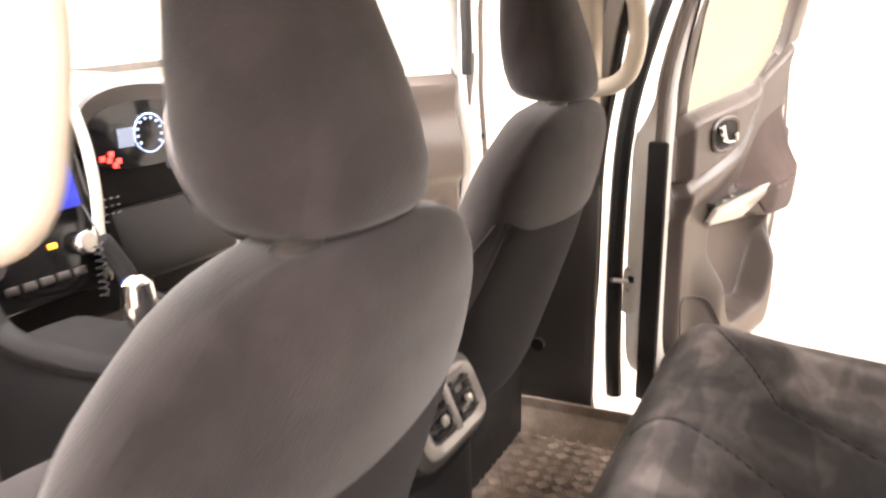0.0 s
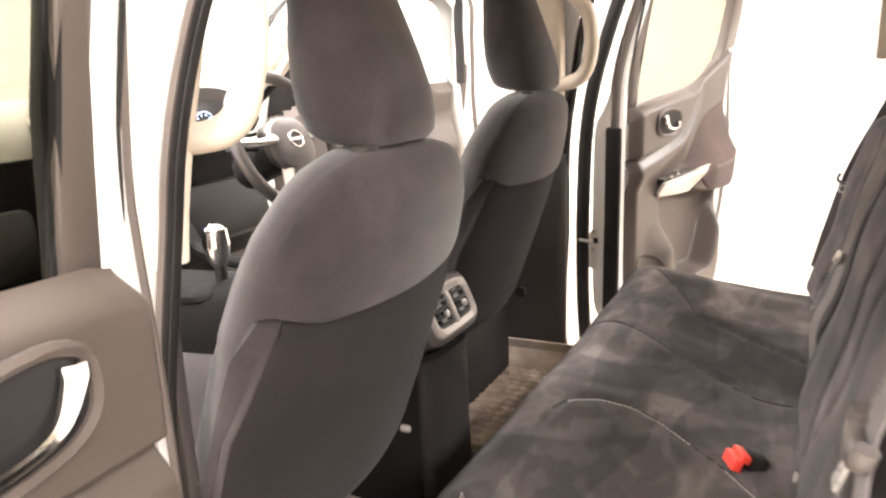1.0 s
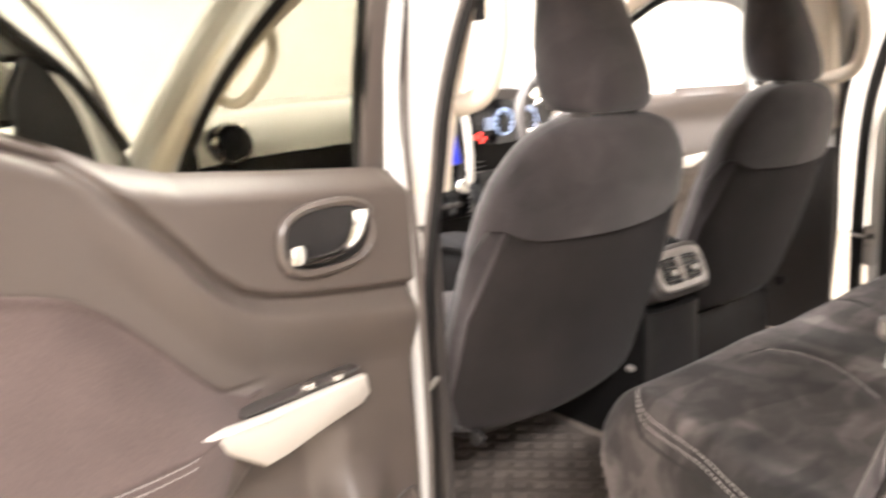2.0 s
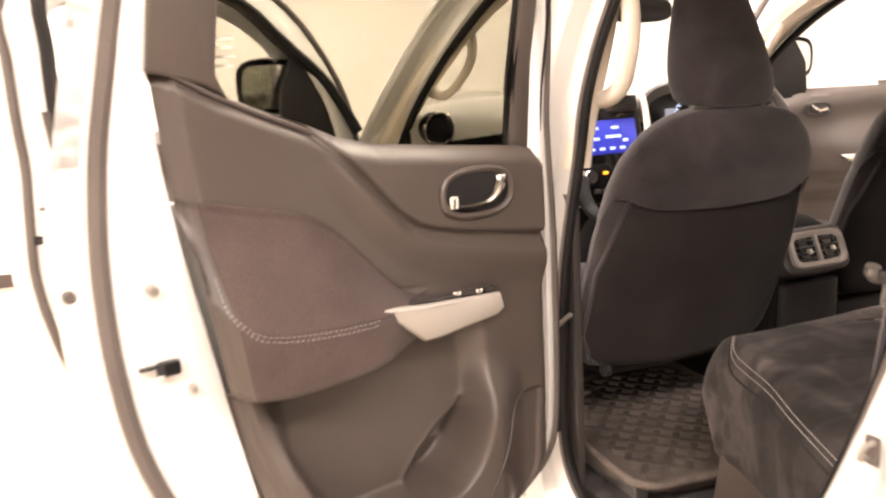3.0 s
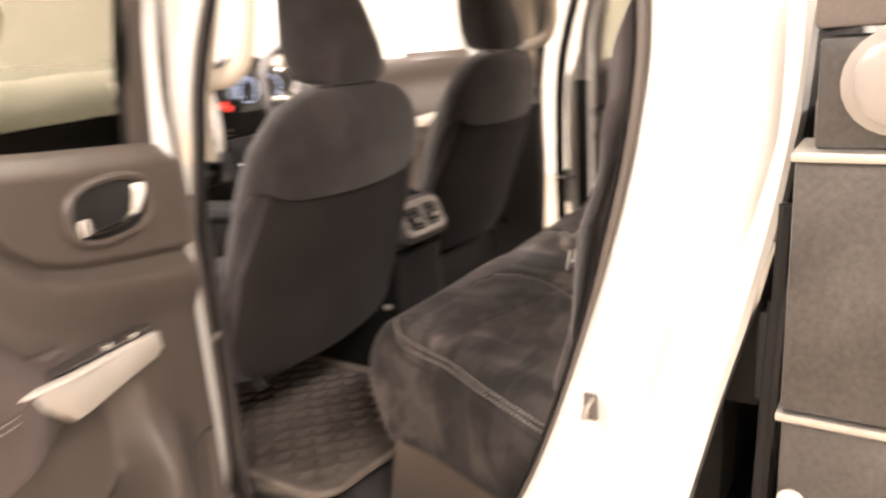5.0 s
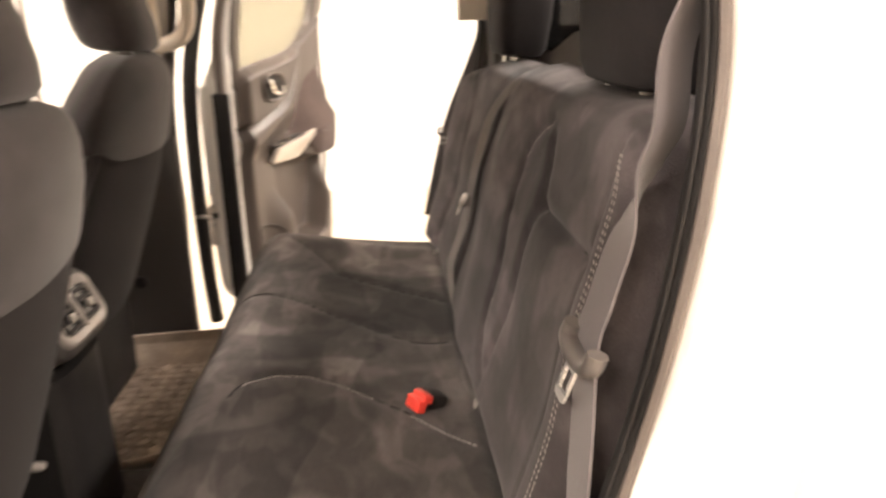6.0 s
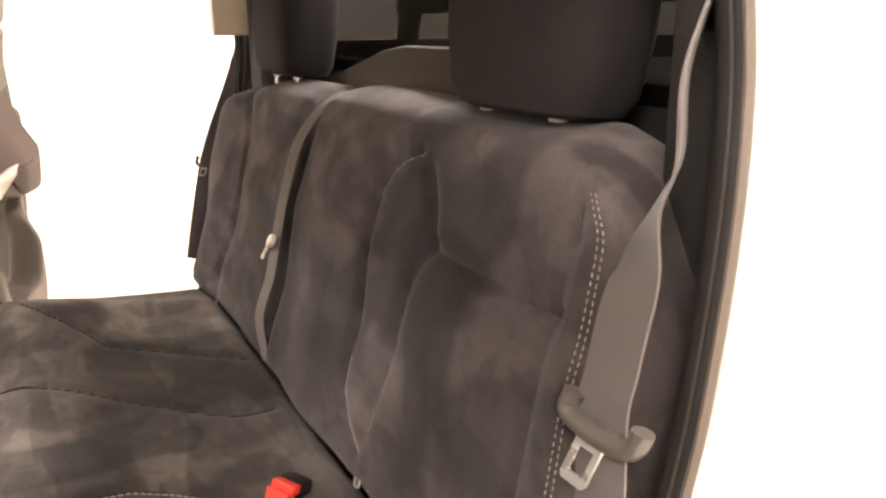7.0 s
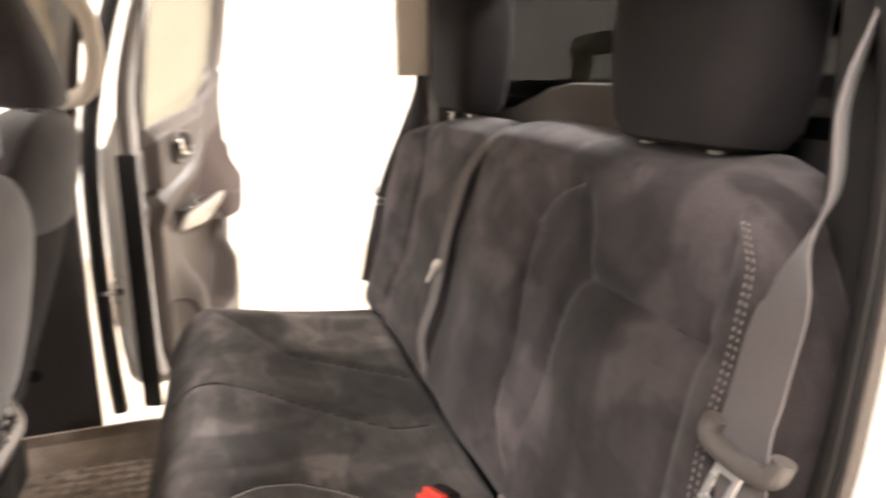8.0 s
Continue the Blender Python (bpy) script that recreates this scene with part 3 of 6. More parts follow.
for ly in (-0.803, -0.850):
    bm = bmesh.new()
    loft(bm, [oval((-0.798 - d, ly, 1.030), (0, 1, 0), (0, 0, 1), r, r, 18, 2) for d, r in ((0.0, 0.013), (0.006, 0.013), (0.010, 0.010), (0.011, 0.004))])
    part("side_lamp", bm, SILVER, load, "small round pale side lamp")
# bracket and hoses in the gap behind the cab
for k, (y, z, r) in enumerate(((-0.770, 1.0, 0.008), (-0.776, 1.1, 0.006), (-0.764, 0.92, 0.007))):
    bm = bmesh.new()
    tube(bm, smoothline([(-0.74 + 0.02 * k, y, 0.55), (-0.73 + 0.01 * k, y + 0.006, 0.8), (-0.735, y, z), (-0.72, y - 0.004, 1.30 - 0.05 * k)], 5), r, 8)
    part("hose", bm, RUBBER, load, "black hose behind the cab")
bm = bmesh.new()
rbox(bm, (-0.70, -0.768, 1.14), (0.05, 0.03, 0.10), 0.005)
part("gap_bracket", bm, RUBBER, load)
# roll bar
bar = thing("roll_bar", (0, -1.0, 1.40), "black tubular roll bar behind the rear window", "roll bar")
bm = bmesh.new()
tube(bm, smoothline([(-0.66, -1.0, 1.40), (-0.64, -1.0, 1.50), (-0.55, -1.0, 1.535), (0.55, -1.0, 1.535), (0.64, -1.0, 1.50), (0.66, -1.0, 1.40)], 6), 0.026, 12)
part("bar_tube", bm, GLOSS, bar)
for s in (-1, 1):
    bm = bmesh.new()
    rbox(bm, (s * 0.66, -1.0, 1.40), (0.10, 0.10, 0.012), 0.003)
    part("foot_plate", bm, GLOSS, bar)

# ---- rear doors ----
TRIM_EDGE = [(0.70, 0.560), (0.792, 0.622), (0.87, 0.652), (0.942, 0.672), (1.086, 0.703), (1.297, 0.726), (1.449, 0.741), (1.517, 0.747), (1.62, 0.735)]   # z, u at the lock side
ARM_TOP = [(0.225, 1.150), (0.30, 1.152), (0.373, 1.158), (0.402, 1.166), (0.435, 1.188), (0.475, 1.233), (0.514, 1.276), (0.543, 1.299), (0.571, 1.313), (0.627, 1.328), (0.688, 1.343), (0.74, 1.353)]  # u, z
ARM_LOW = [(0.225, 1.105), (0.274, 1.108), (0.34, 1.106), (0.414, 1.102), (0.488, 1.088), (0.572, 1.082), (0.641, 1.081), (0.678, 1.085), (0.704, 1.095), (0.74, 1.11)]
BELT = [(0.10, 1.333), (0.112, 1.345), (0.131, 1.360), (0.165, 1.369), (0.332, 1.384), (0.445, 1.396), (0.507, 1.412), (0.541, 1.428), (0.62, 1.460), (0.674, 1.484), (0.724, 1.511), (0.76, 1.525)]
POCKET = [(0.690, 1.094), (0.640, 1.086), (0.572, 1.086), (0.488, 1.092), (0.414, 1.104), (0.340, 1.108), (0.283, 1.104), (0.262, 1.075), (0.262, 1.030), (0.272, 0.985), (0.281, 0.945), (0.291, 0.905),
          (0.308, 0.868), (0.335, 0.840), (0.375, 0.825), (0.475, 0.824), (0.543, 0.824), (0.574, 0.840), (0.605, 0.898), (0.632, 0.951), (0.646, 1.000), (0.668, 1.060)]
SPEAKER = [(0.144, 0.937), (0.195, 0.939), (0.231, 0.923), (0.254, 0.882), (0.284, 0.832), (0.318, 0.776), (0.302, 0.752), (0.204, 0.743), (0.157, 0.783), (0.147, 0.866)]
TRIM_FOOT = [(0.10, 0.88), (0.115, 0.81), (0.141, 0.759), (0.16, 0.735), (0.189, 0.717), (0.24, 0.704), (0.332, 0.698), (0.46, 0.703), (0.531, 0.709), (0.574, 0.720), (0.62, 0.75), (0.75, 0.79)]   # u, z at the foot
SWEEP = [(0.10, 1.214), (0.129, 1.218), (0.22, 1.231), (0.309, 1.246), (0.357, 1.257), (0.391, 1.270), (0.423, 1.295), (0.473, 1.351), (0.521, 1.399), (0.553, 1.427), (0.60, 1.452), (0.68, 1.49), (0.76, 1.53)]
SHELF = [(0.10, 1.163), (0.203, 1.189), (0.307, 1.214), (0.379, 1.233), (0.423, 1.258), (0.46, 1.30), (0.50, 1.345), (0.54, 1.38), (0.60, 1.41), (0.76, 1.45)]   # foot of the ledge below the sweep


TOPS = [(p.x, p.y) for p in smoothline([(u, z, 0) for u, z in ARM_TOP], 6)]
LOWS = [(p.x, p.y) for p in smoothline([(u, z, 0) for u, z in ARM_LOW], 6)]
POCKET = [(p.x, p.y) for p in smoothline([(u, z, 0) for u, z in POCKET], 8, True)]
SPEAKER = [(p.x, p.y) for p in smoothline([(u, z, 0) for u, z in SPEAKER], 4, True)]


def smooth_top(u):
    return interp(TOPS, u)


def smooth_low(u):
    return interp(LOWS, u)


LEDGE = [(0.28, 1.150), (0.36, 1.153), (0.493, 1.160), (0.55, 1.162), (0.604, 1.165), (0.650, 1.171), (0.680, 1.182), (0.705, 1.205), (0.716, 1.236), (0.722, 1.27), (0.75, 1.29)]
LEDGES = [(p.x, p.y) for p in smoothline([(u, z, 0) for u, z in LEDGE], 6)]
BOTTLE = [(0.453, 0.795), (0.438, 0.83), (0.397, 0.886), (0.356, 0.92), (0.316, 0.944), (0.285, 0.975), (0.262, 1.02)]


@functools.lru_cache(maxsize=None)
def trim_depth(u, z):
    """How far the trim stands out of the door at u along it and height z."""
    w = 0.004
    top, low, ledge = smooth_top(u), smooth_low(u), interp(LEDGES, u)
    # armrest: scooped above its ledge, upright in front, open below
    grow = ease(0.34, 0.52, u) * (1 - 0.35 * ease(0.62, 0.735, u))
    out = 0.066 * grow
    if z > ledge:
        k = 1 - min(1.0, (z - ledge) / max(top - ledge, 0.02))
        w += out * (0.80 * k ** 2.4 + 0.20 * k * k * (3 - 2 * k)) - 0.007 * ease(0.0, 0.10, k) * ease(0.36, 0.42, u) * (1 - k)
    elif z > low:
        w += out * (1 - 0.10 * ease(ledge, low, z) - 0.05 * ease(ledge - 0.012, ledge, z))
    else:
        w += out * 0.90 * (1 - ease(low, low - 0.016, z))
    # upper panel overhanging a lit ledge along the sweep
    line, foot = interp(SWEEP, u), interp(SHELF, u)
    w += 0.014 * ease(line - 0.003, line + 0.008, z)
    if u < 0.56:
        fade = ease(0.55, 0.44, u)
        mid = line - foot
        w += fade * 0.017 * ease(line, line - mid * 0.8, z) * ease(foot - 0.055, foot + 0.004, z)
    # rounded belt
    b = interp(BELT, u)
    w -= 0.030 * ease(b - 0.030, b + 0.004, z)
    # cavity below the armrest, closed by a proud map pocket with a bottle well
    d = away(POCKET + POCKET[:1], u, z)
    wall = ease(0.69, 0.78, z) * ease(1.04, 0.93, z) * ease(0.70, 0.61, u) * ease(0.18, 0.275, u)
    if inside(POCKET, u, z):
        deep = ease(0.0, 0.024 + 0.022 * ease(0.96, 1.06, z), d)
        w += 0.044 * wall * (1 - deep) - 0.034 * deep
        side = u - interp([(p[1], p[0]) for p in BOTTLE], z)
        w += deep * 0.003 * math.exp(-(side / 0.007) ** 2)
        if -0.13 < side < 0.0:
            w -= deep * 0.040 * math.sin(math.pi * min(1.0, -side / 0.13)) ** 0.9
            w += deep * 0.006 * ease(0.890, 0.884, z) * math.sin(math.pi * min(1.0, -side / 0.13))
    else:
        w += 0.044 * wall
    if inside(SPEAKER, u, z):
        w -= 0.006 * ease(0.0, 0.008, away(SPEAKER + SPEAKER[:1], u, z))
    # rolled rim round the panel
    edge = interp(TRIM_EDGE, z) - u
    w -= 0.007 * math.exp(-((edge - 0.018) / 0.0035) ** 2) * ease(0.78, 0.85, z)
    w -= 0.028 * ease(0.024, 0.0, edge) + 0.030 * ease(0.140, 0.104, u) + 0.03 * ease(0.040, 0.008, z - interp(TRIM_FOOT, u))
    return w


def rear_door(side):
    H, D, N = Vector((side * 0.70, 0.02, 0)), Vector((side * 0.967, -0.254, 0)), Vector((-side * 0.254, -0.967, 0))

    def W(u, z, w):
        return H + D * u + N * (w + 0.06 * ease(1.38, 1.76, z)) + Vector((0, 0, z))
    # sheet-metal shell: rings round the lower door, from the trim's edge to the outer skin
    loop = [(0.105, 1.36), (0.100, 1.2), (0.100, 1.0), (0.105, 0.87), (0.125, 0.805), (0.17, 0.77), (0.30, 0.752), (0.45, 0.748), (0.56, 0.752), (0.625, 0.775),
            (0.663, 0.86), (0.693, 1.0), (0.714, 1.13), (0.735, 1.27), (0.748, 1.40), (0.752, 1.50), (0.742, 1.585), (0.715, 1.70), (0.66, 1.745), (0.40, 1.745), (0.18, 1.735), (0.13, 1.62), (0.112, 1.5)]
    rim = [(0.080, 1.36), (0.072, 1.2), (0.072, 1.0), (0.078, 0.87), (0.095, 0.79), (0.155, 0.745), (0.29, 0.728), (0.46, 0.722), (0.61, 0.722), (0.695, 0.76),
           (0.752, 0.855), (0.806, 1.0), (0.826, 1.13), (0.827, 1.27), (0.812, 1.40), (0.792, 1.50), (0.775, 1.585), (0.745, 1.72), (0.66, 1.78), (0.40, 1.78), (0.17, 1.77), (0.115, 1.64), (0.088, 1.5)]
    P = smoothline([(u, z, 0) for u, z in loop], 4, True)
    Q = smoothline([(u, z, 0) for u, z in rim], 4, True)
    n = len(P)
    bm = bmesh.new()
    rings = []
    for k, out, w in ((-0.15, 0, -0.050), (-0.06, 0, -0.018), (0.30, 0, -0.018), (0.75, 0, -0.026), (1.0, 0, -0.042), (1.0, 0.018, -0.052), (1.0, 0.045, -0.066), (1.0, 0.048, -0.080), (1.0, 0.040, -0.090), (-0.2, 0, -0.105)):
        ring = []
        for a, b in zip(P, Q):
            d = (b - a).normalized()
            q = a.lerp(b, k) + d * (out * (0.3 if a.x < 0.2 or a.y < 0.765 else 1.0))
            ring.append(W(q.x, q.y, max(w, -0.09 + 0.042 * ease(1.30, 1.40, q.y))))
        rings.append(ring)
    loft(bm, rings, (False, False))
    door = part("rear_door", bm, PAINT, truck, "open white rear door with dark padded inner trim")
    bm = bmesh.new()
    skin = [(p.x, p.y) for p in P if p.y < 1.34]
    slab(bm, skin, 0.02, lambda u, z, w: W(u, z, -0.112 + w))
    part("outer_skin", bm, PAINT, door)
    # weather seal
    bm = bmesh.new()
    pts = [W(q.x, q.y, -0.036) for q in Q]
    tube(bm, pts, 0.0115, 8, True)
    part("weather_seal", bm, SEALGREY, door, "grey rubber weather seal")
    # trim
    def on(s, t):
        u = 0.106 + 0.64 * s
        for k in range(4):
            z0 = interp(TRIM_FOOT, u)
            z = z0 + (interp(BELT, u) - z0) * t
            u = 0.106 + (interp(TRIM_EDGE, z) - 0.106) * s
        return W(u, z, trim_depth(u, z))
    bm = bmesh.new()
    field(bm, frange(0.0, 1.0, 170), frange(0, 1, 230), on)
    part("trim_panel", bm, SOFT, door, "dark grey moulded door trim with map pocket", sharp=180)
    bm = bmesh.new()

    def pad(s, t):
        z = 1.12
        for k in range(4):
            u = 0.374 + (interp(TRIM_EDGE, z) - 0.020 - 0.374) * s
            lo, hi = smooth_low(u) + 0.058 * ease(0.49, 0.415, u), smooth_top(u)
            z = lo + (max(hi, lo + 0.002) - lo) * t
        rim = min(1.0, 14 * t, 14 * (1 - t), 30 * (1 - s), 30 * s)
        return W(u, z, trim_depth(round(u, 4), round(z, 4)) + 0.0055 * max(rim, 0.0) ** 0.5 - 0.001)
    field(bm, frange(0, 1, 110), frange(0, 1, 90), pad)
    part("armrest_pad", bm, DOORCLOTH, door, "dark suede armrest pad", sharp=180)
    for off in (0.0, 0.006):
        bm = bmesh.new()
        line = smoothline([(0.705, 1.250 - off, 0), (0.702, 1.215 - off, 0), (0.688, 1.190 - off, 0), (0.665, 1.173 - off, 0), (0.604, 1.163 - off, 0), (0.55, 1.159 - off, 0), (0.498, 1.158 - off, 0)], 8)
        stitches(bm, [W(p.x, p.y, trim_depth(p.x, p.y) + 0.0056) for p in line], 0.005, 0.0025, 0.0008)
        part("stitching", bm, THREAD, door)
    # silver pull
    bm = bmesh.new()
    wedge = [(0.250, 1.139), (0.30, 1.144), (0.41, 1.157), (0.494, 1.168), (0.46, 1.139), (0.402, 1.094), (0.37, 1.091), (0.31, 1.093), (0.244, 1.098), (0.234, 1.110)]
    slab(bm, wedge, 0.014, lambda u, z, w: W(u, z, 0.022 + 0.026 * ease(0.25, 0.49, u) + w - 0.40 * max(0.0, 1.145 - z)), 0.004)
    part("door_pull", bm, SILVER, door, "satin silver door pull")
    bm = bmesh.new()
    slab(bm, [(0.252, 1.143), (0.33, 1.147), (0.43, 1.160), (0.40, 1.162), (0.33, 1.154), (0.252, 1.149)], 0.022, lambda u, z, w: W(u, z, 0.002 + 0.026 * ease(0.25, 0.49, u) + w), 0.003)
    part("switch_plate", bm, PLASTIC, door, "black window switch plate")
    for su in (0.290, 0.335):
        bm = bmesh.new()
        rbox(bm, W(su, 1.151 + 0.10 * (su - 0.29), 0.027), (0.017, 0.012, 0.008), 0.003)
        part("window_switch", bm, CHROME, door, "small chrome-tipped window switch")
    # inner handle: bezel, bowl, lever, lock
    c = (0.279, 1.307)
    dep = trim_depth(*c)
    oval_pts = lambda a, b, w, sx=0.0: oval(W(c[0] + sx, c[1], w), D, Vector((0, 0, 1)), a, b, 28, 2.7)
    bm = bmesh.new()
    loft(bm, [oval_pts(0.073, 0.041, dep - 0.004), oval_pts(0.073, 0.041, dep + 0.005), oval_pts(0.069, 0.037, dep + 0.009), oval_pts(0.063, 0.032, dep + 0.006), oval_pts(0.060, 0.030, dep - 0.004)], (False, False))
    handle = part("handle_bezel", bm, SOFT, door, "grey oval handle bezel")
    bm = bmesh.new()
    loft(bm, [oval_pts(0.061, 0.031, dep + 0.004), oval_pts(0.059, 0.029, dep - 0.0005), oval_pts(0.04, 0.018, dep + 0.0015)])
    part("handle_bowl", bm, RUBBER, handle)
    bm = bmesh.new()
    pts = smoothline([W(c[0] + 0.050, c[1] - 0.018, dep + 0.008), W(c[0] + 0.015, c[1] - 0.019, dep + 0.012), W(c[0] - 0.020, c[1] - 0.012, dep + 0.014), W(c[0] - 0.040, c[1] + 0.010, dep + 0.012), W(c[0] - 0.043, c[1] + 0.022, dep + 0.010)], 5)
    tube(bm, pts, [0.004 + 0.006 * ease(0.3, 0.9, i / (len(pts) - 1)) for i in range(len(pts))], 8)
    part("lever", bm, CHROME, handle, "chrome door lever")
    bm = bmesh.new()
    rbox(bm, W(c[0] + 0.050, c[1] - 0.010, dep + 0.009), (0.020, 0.010, 0.022), 0.005)
    part("lock_tab", bm, CHROME, handle, "chrome lock tab")
    # speaker rim
    bm = bmesh.new()
    tube(bm, [W(p.x, p.y, trim_depth(p.x, p.y) + 0.001) for p in [Vector((u, z, 0)) for u, z in SPEAKER]], 0.0018, 6, True)
    part("speaker_rim", bm, PLASTIC, door)
    # window: posts, glass, lower rail seal
    bm = bmesh.new()
    slab(bm, [(0.655, 1.470), (0.685, 1.488), (0.752, 1.508), (0.744, 1.585), (0.72, 1.70), (0.655, 1.70), (0.662, 1.60), (0.668, 1.50)], 0.030, lambda u, z, w: W(u, z, -0.036 + w), 0.006)
    part("window_post", bm, SOFT, door, "dark window post trim")
    bm = bmesh.new()
    slab(bm, [(0.130, 1.35), (0.172, 1.35), (0.169, 1.48), (0.166, 1.60), (0.162, 1.72), (0.126, 1.72), (0.129, 1.5)], 0.018, lambda u, z, w: W(u, z, -0.040 + w), 0.006)
    part("window_post", bm, SOFT, door, "dark window post trim")
    bm = bmesh.new()
    slab(bm, [(0.165, 1.36), (0.177, 1.36), (0.174, 1.48), (0.171, 1.60), (0.167, 1.72), (0.155, 1.72), (0.161, 1.5)], 0.010, lambda u, z, w: W(u, z, -0.038 + w), 0.003)
    part("window_channel", bm, RUBBER, door, "black window channel")
    bm = bmesh.new()
    tube(bm, [W(0.110, 1.72, -0.018), W(0.108, 1.58, -0.018), W(0.106, 1.46, -0.018), W(0.104, 1.385, -0.019)], [0.0035, 0.003, 0.0022, 0.001], 8)
    part("frame_joint_seal", bm, RUBBER, door)
    bm = bmesh.new()
    tube(bm, [W(u, z - 0.008, -0.012) for u, z in BELT[3:-1]], 0.004, 8)
    part("window_wiper_seal", bm, SOFT, door)
    bm = bmesh.new()
    slab(bm, [(0.15, 1.35), (0.35, 1.36), (0.55, 1.40), (0.70, 1.47), (0.70, 1.72), (0.13, 1.72)], 0.004, lambda u, z, w: W(u, z, -0.036 + w))
    g = part("door_glass", bm, GLASS_T, door, "tinted door window glass", False)
    g.visible_shadow = False
    # etched marks on the glass
    bm = bmesh.new()
    for k in range(4):
        rbox(bm, W(0.652 - 0.0006 * k, 1.545 - 0.011 * k, -0.0305), (0.030 - 0.006 * (k % 2), 0.0008, 0.003), 0.0)
    part("glass_mark", bm, SILVER, door, "small etched marks on the glass")
    # latch, plugs and bumpers on the lock side
    bm = bmesh.new()
    rbox(bm, W(0.770, 1.140, -0.008), (0.030, 0.014, 0.020), 0.004, Matrix.Rotation(side * -0.25, 3, "Z"))
    rbox(bm, W(0.794, 1.144, -0.013), (0.022, 0.012, 0.004), 0.0015, Matrix.Rotation(side * -0.25, 3, "Z"))
    latch = part("latch", bm, GLOSS, door, "black steel door latch")
    bm = bmesh.new()
    rbox(bm, W(0.782, 1.133, -0.001), (0.012, 0.010, 0.006), 0.002)
    part("latch_claw", bm, CHROME, latch)
    for u, z, r in ((0.775, 1.243, 0.0075), (0.742, 1.104, 0.005), (0.862, 1.243, 0.0085)):
        bm = bmesh.new()
        w0 = -0.010 if u < 0.8 else -0.062
        loft(bm, [oval(W(u, z, w0 + dw), D, Vector((0, 0, 1)), rr, rr, 14, 2) for dw, rr in ((-0.01, r), (0.004, r), (0.008, r * 0.7), (0.008, 0.001))])
        part("rubber_bumper", bm, STEEL if z < 1.2 or u < 0.8 else SEALGREY, door)
    # check strap and bolts at the hinge side
    bm = bmesh.new()
    a = W(0.035, 1.0, -0.075)
    tube(bm, [Vector((side * 0.700, 0.105, 1.016)), a.lerp(Vector((side * 0.700, 0.105, 1.016)), 0.5), a], 0.005, 6)
    part("check_strap", bm, STEEL, door, "bare steel door check strap")
    bm = bmesh.new()
    rbox(bm, W(0.062, 0.970, -0.082), (0.022, 0.030, 0.11), 0.008, Matrix.Rotation(side * -0.25, 3, "Z"))
    bracket = part("check_bracket", bm, SILVER, door, "pale pressed steel check bracket")
    bm = bmesh.new()
    rbox(bm, W(0.050, 1.0, -0.074), (0.008, 0.014, 0.016), 0.003, Matrix.Rotation(side * -0.25, 3, "Z"))
    part("check_slot", bm, RUBBER, bracket)
    bm = bmesh.new()
    rbox(bm, W(0.066, 1.01, -0.033 if side > 0 else -0.052), (0.016, 0.046, 0.60 if side > 0 else 0.40), 0.007, Matrix.Rotation(side * -0.25, 3, "Z"))
    part("hinge_side_seal", bm, RUBBER, door, "black rubber seal along the hinge side")
    bm = bmesh.new()
    tube(bm, smoothline([W(0.066, 0.70, -0.112), W(0.056, 0.85, -0.116), W(0.054, 1.1, -0.117), W(0.056, 1.35, -0.104), W(0.070, 1.55, -0.084), W(0.095, 1.72, -0.065)], 6), 0.019, 8)
    part("edge_seal", bm, RUBBER, door, "thick black rubber edge seal")
    for z in (0.975, 1.025):
        bm = bmesh.new()
        loft(bm, [oval(W(0.052 + dw, z, -0.080), N, Vector((0, 0, 1)), 0.006, 0.006, 10, 2) for dw in (0.01, -0.006)])
        part("hinge_bolt", bm, STEEL, door)
    return door


rear_door(-1)
rear_door(1)


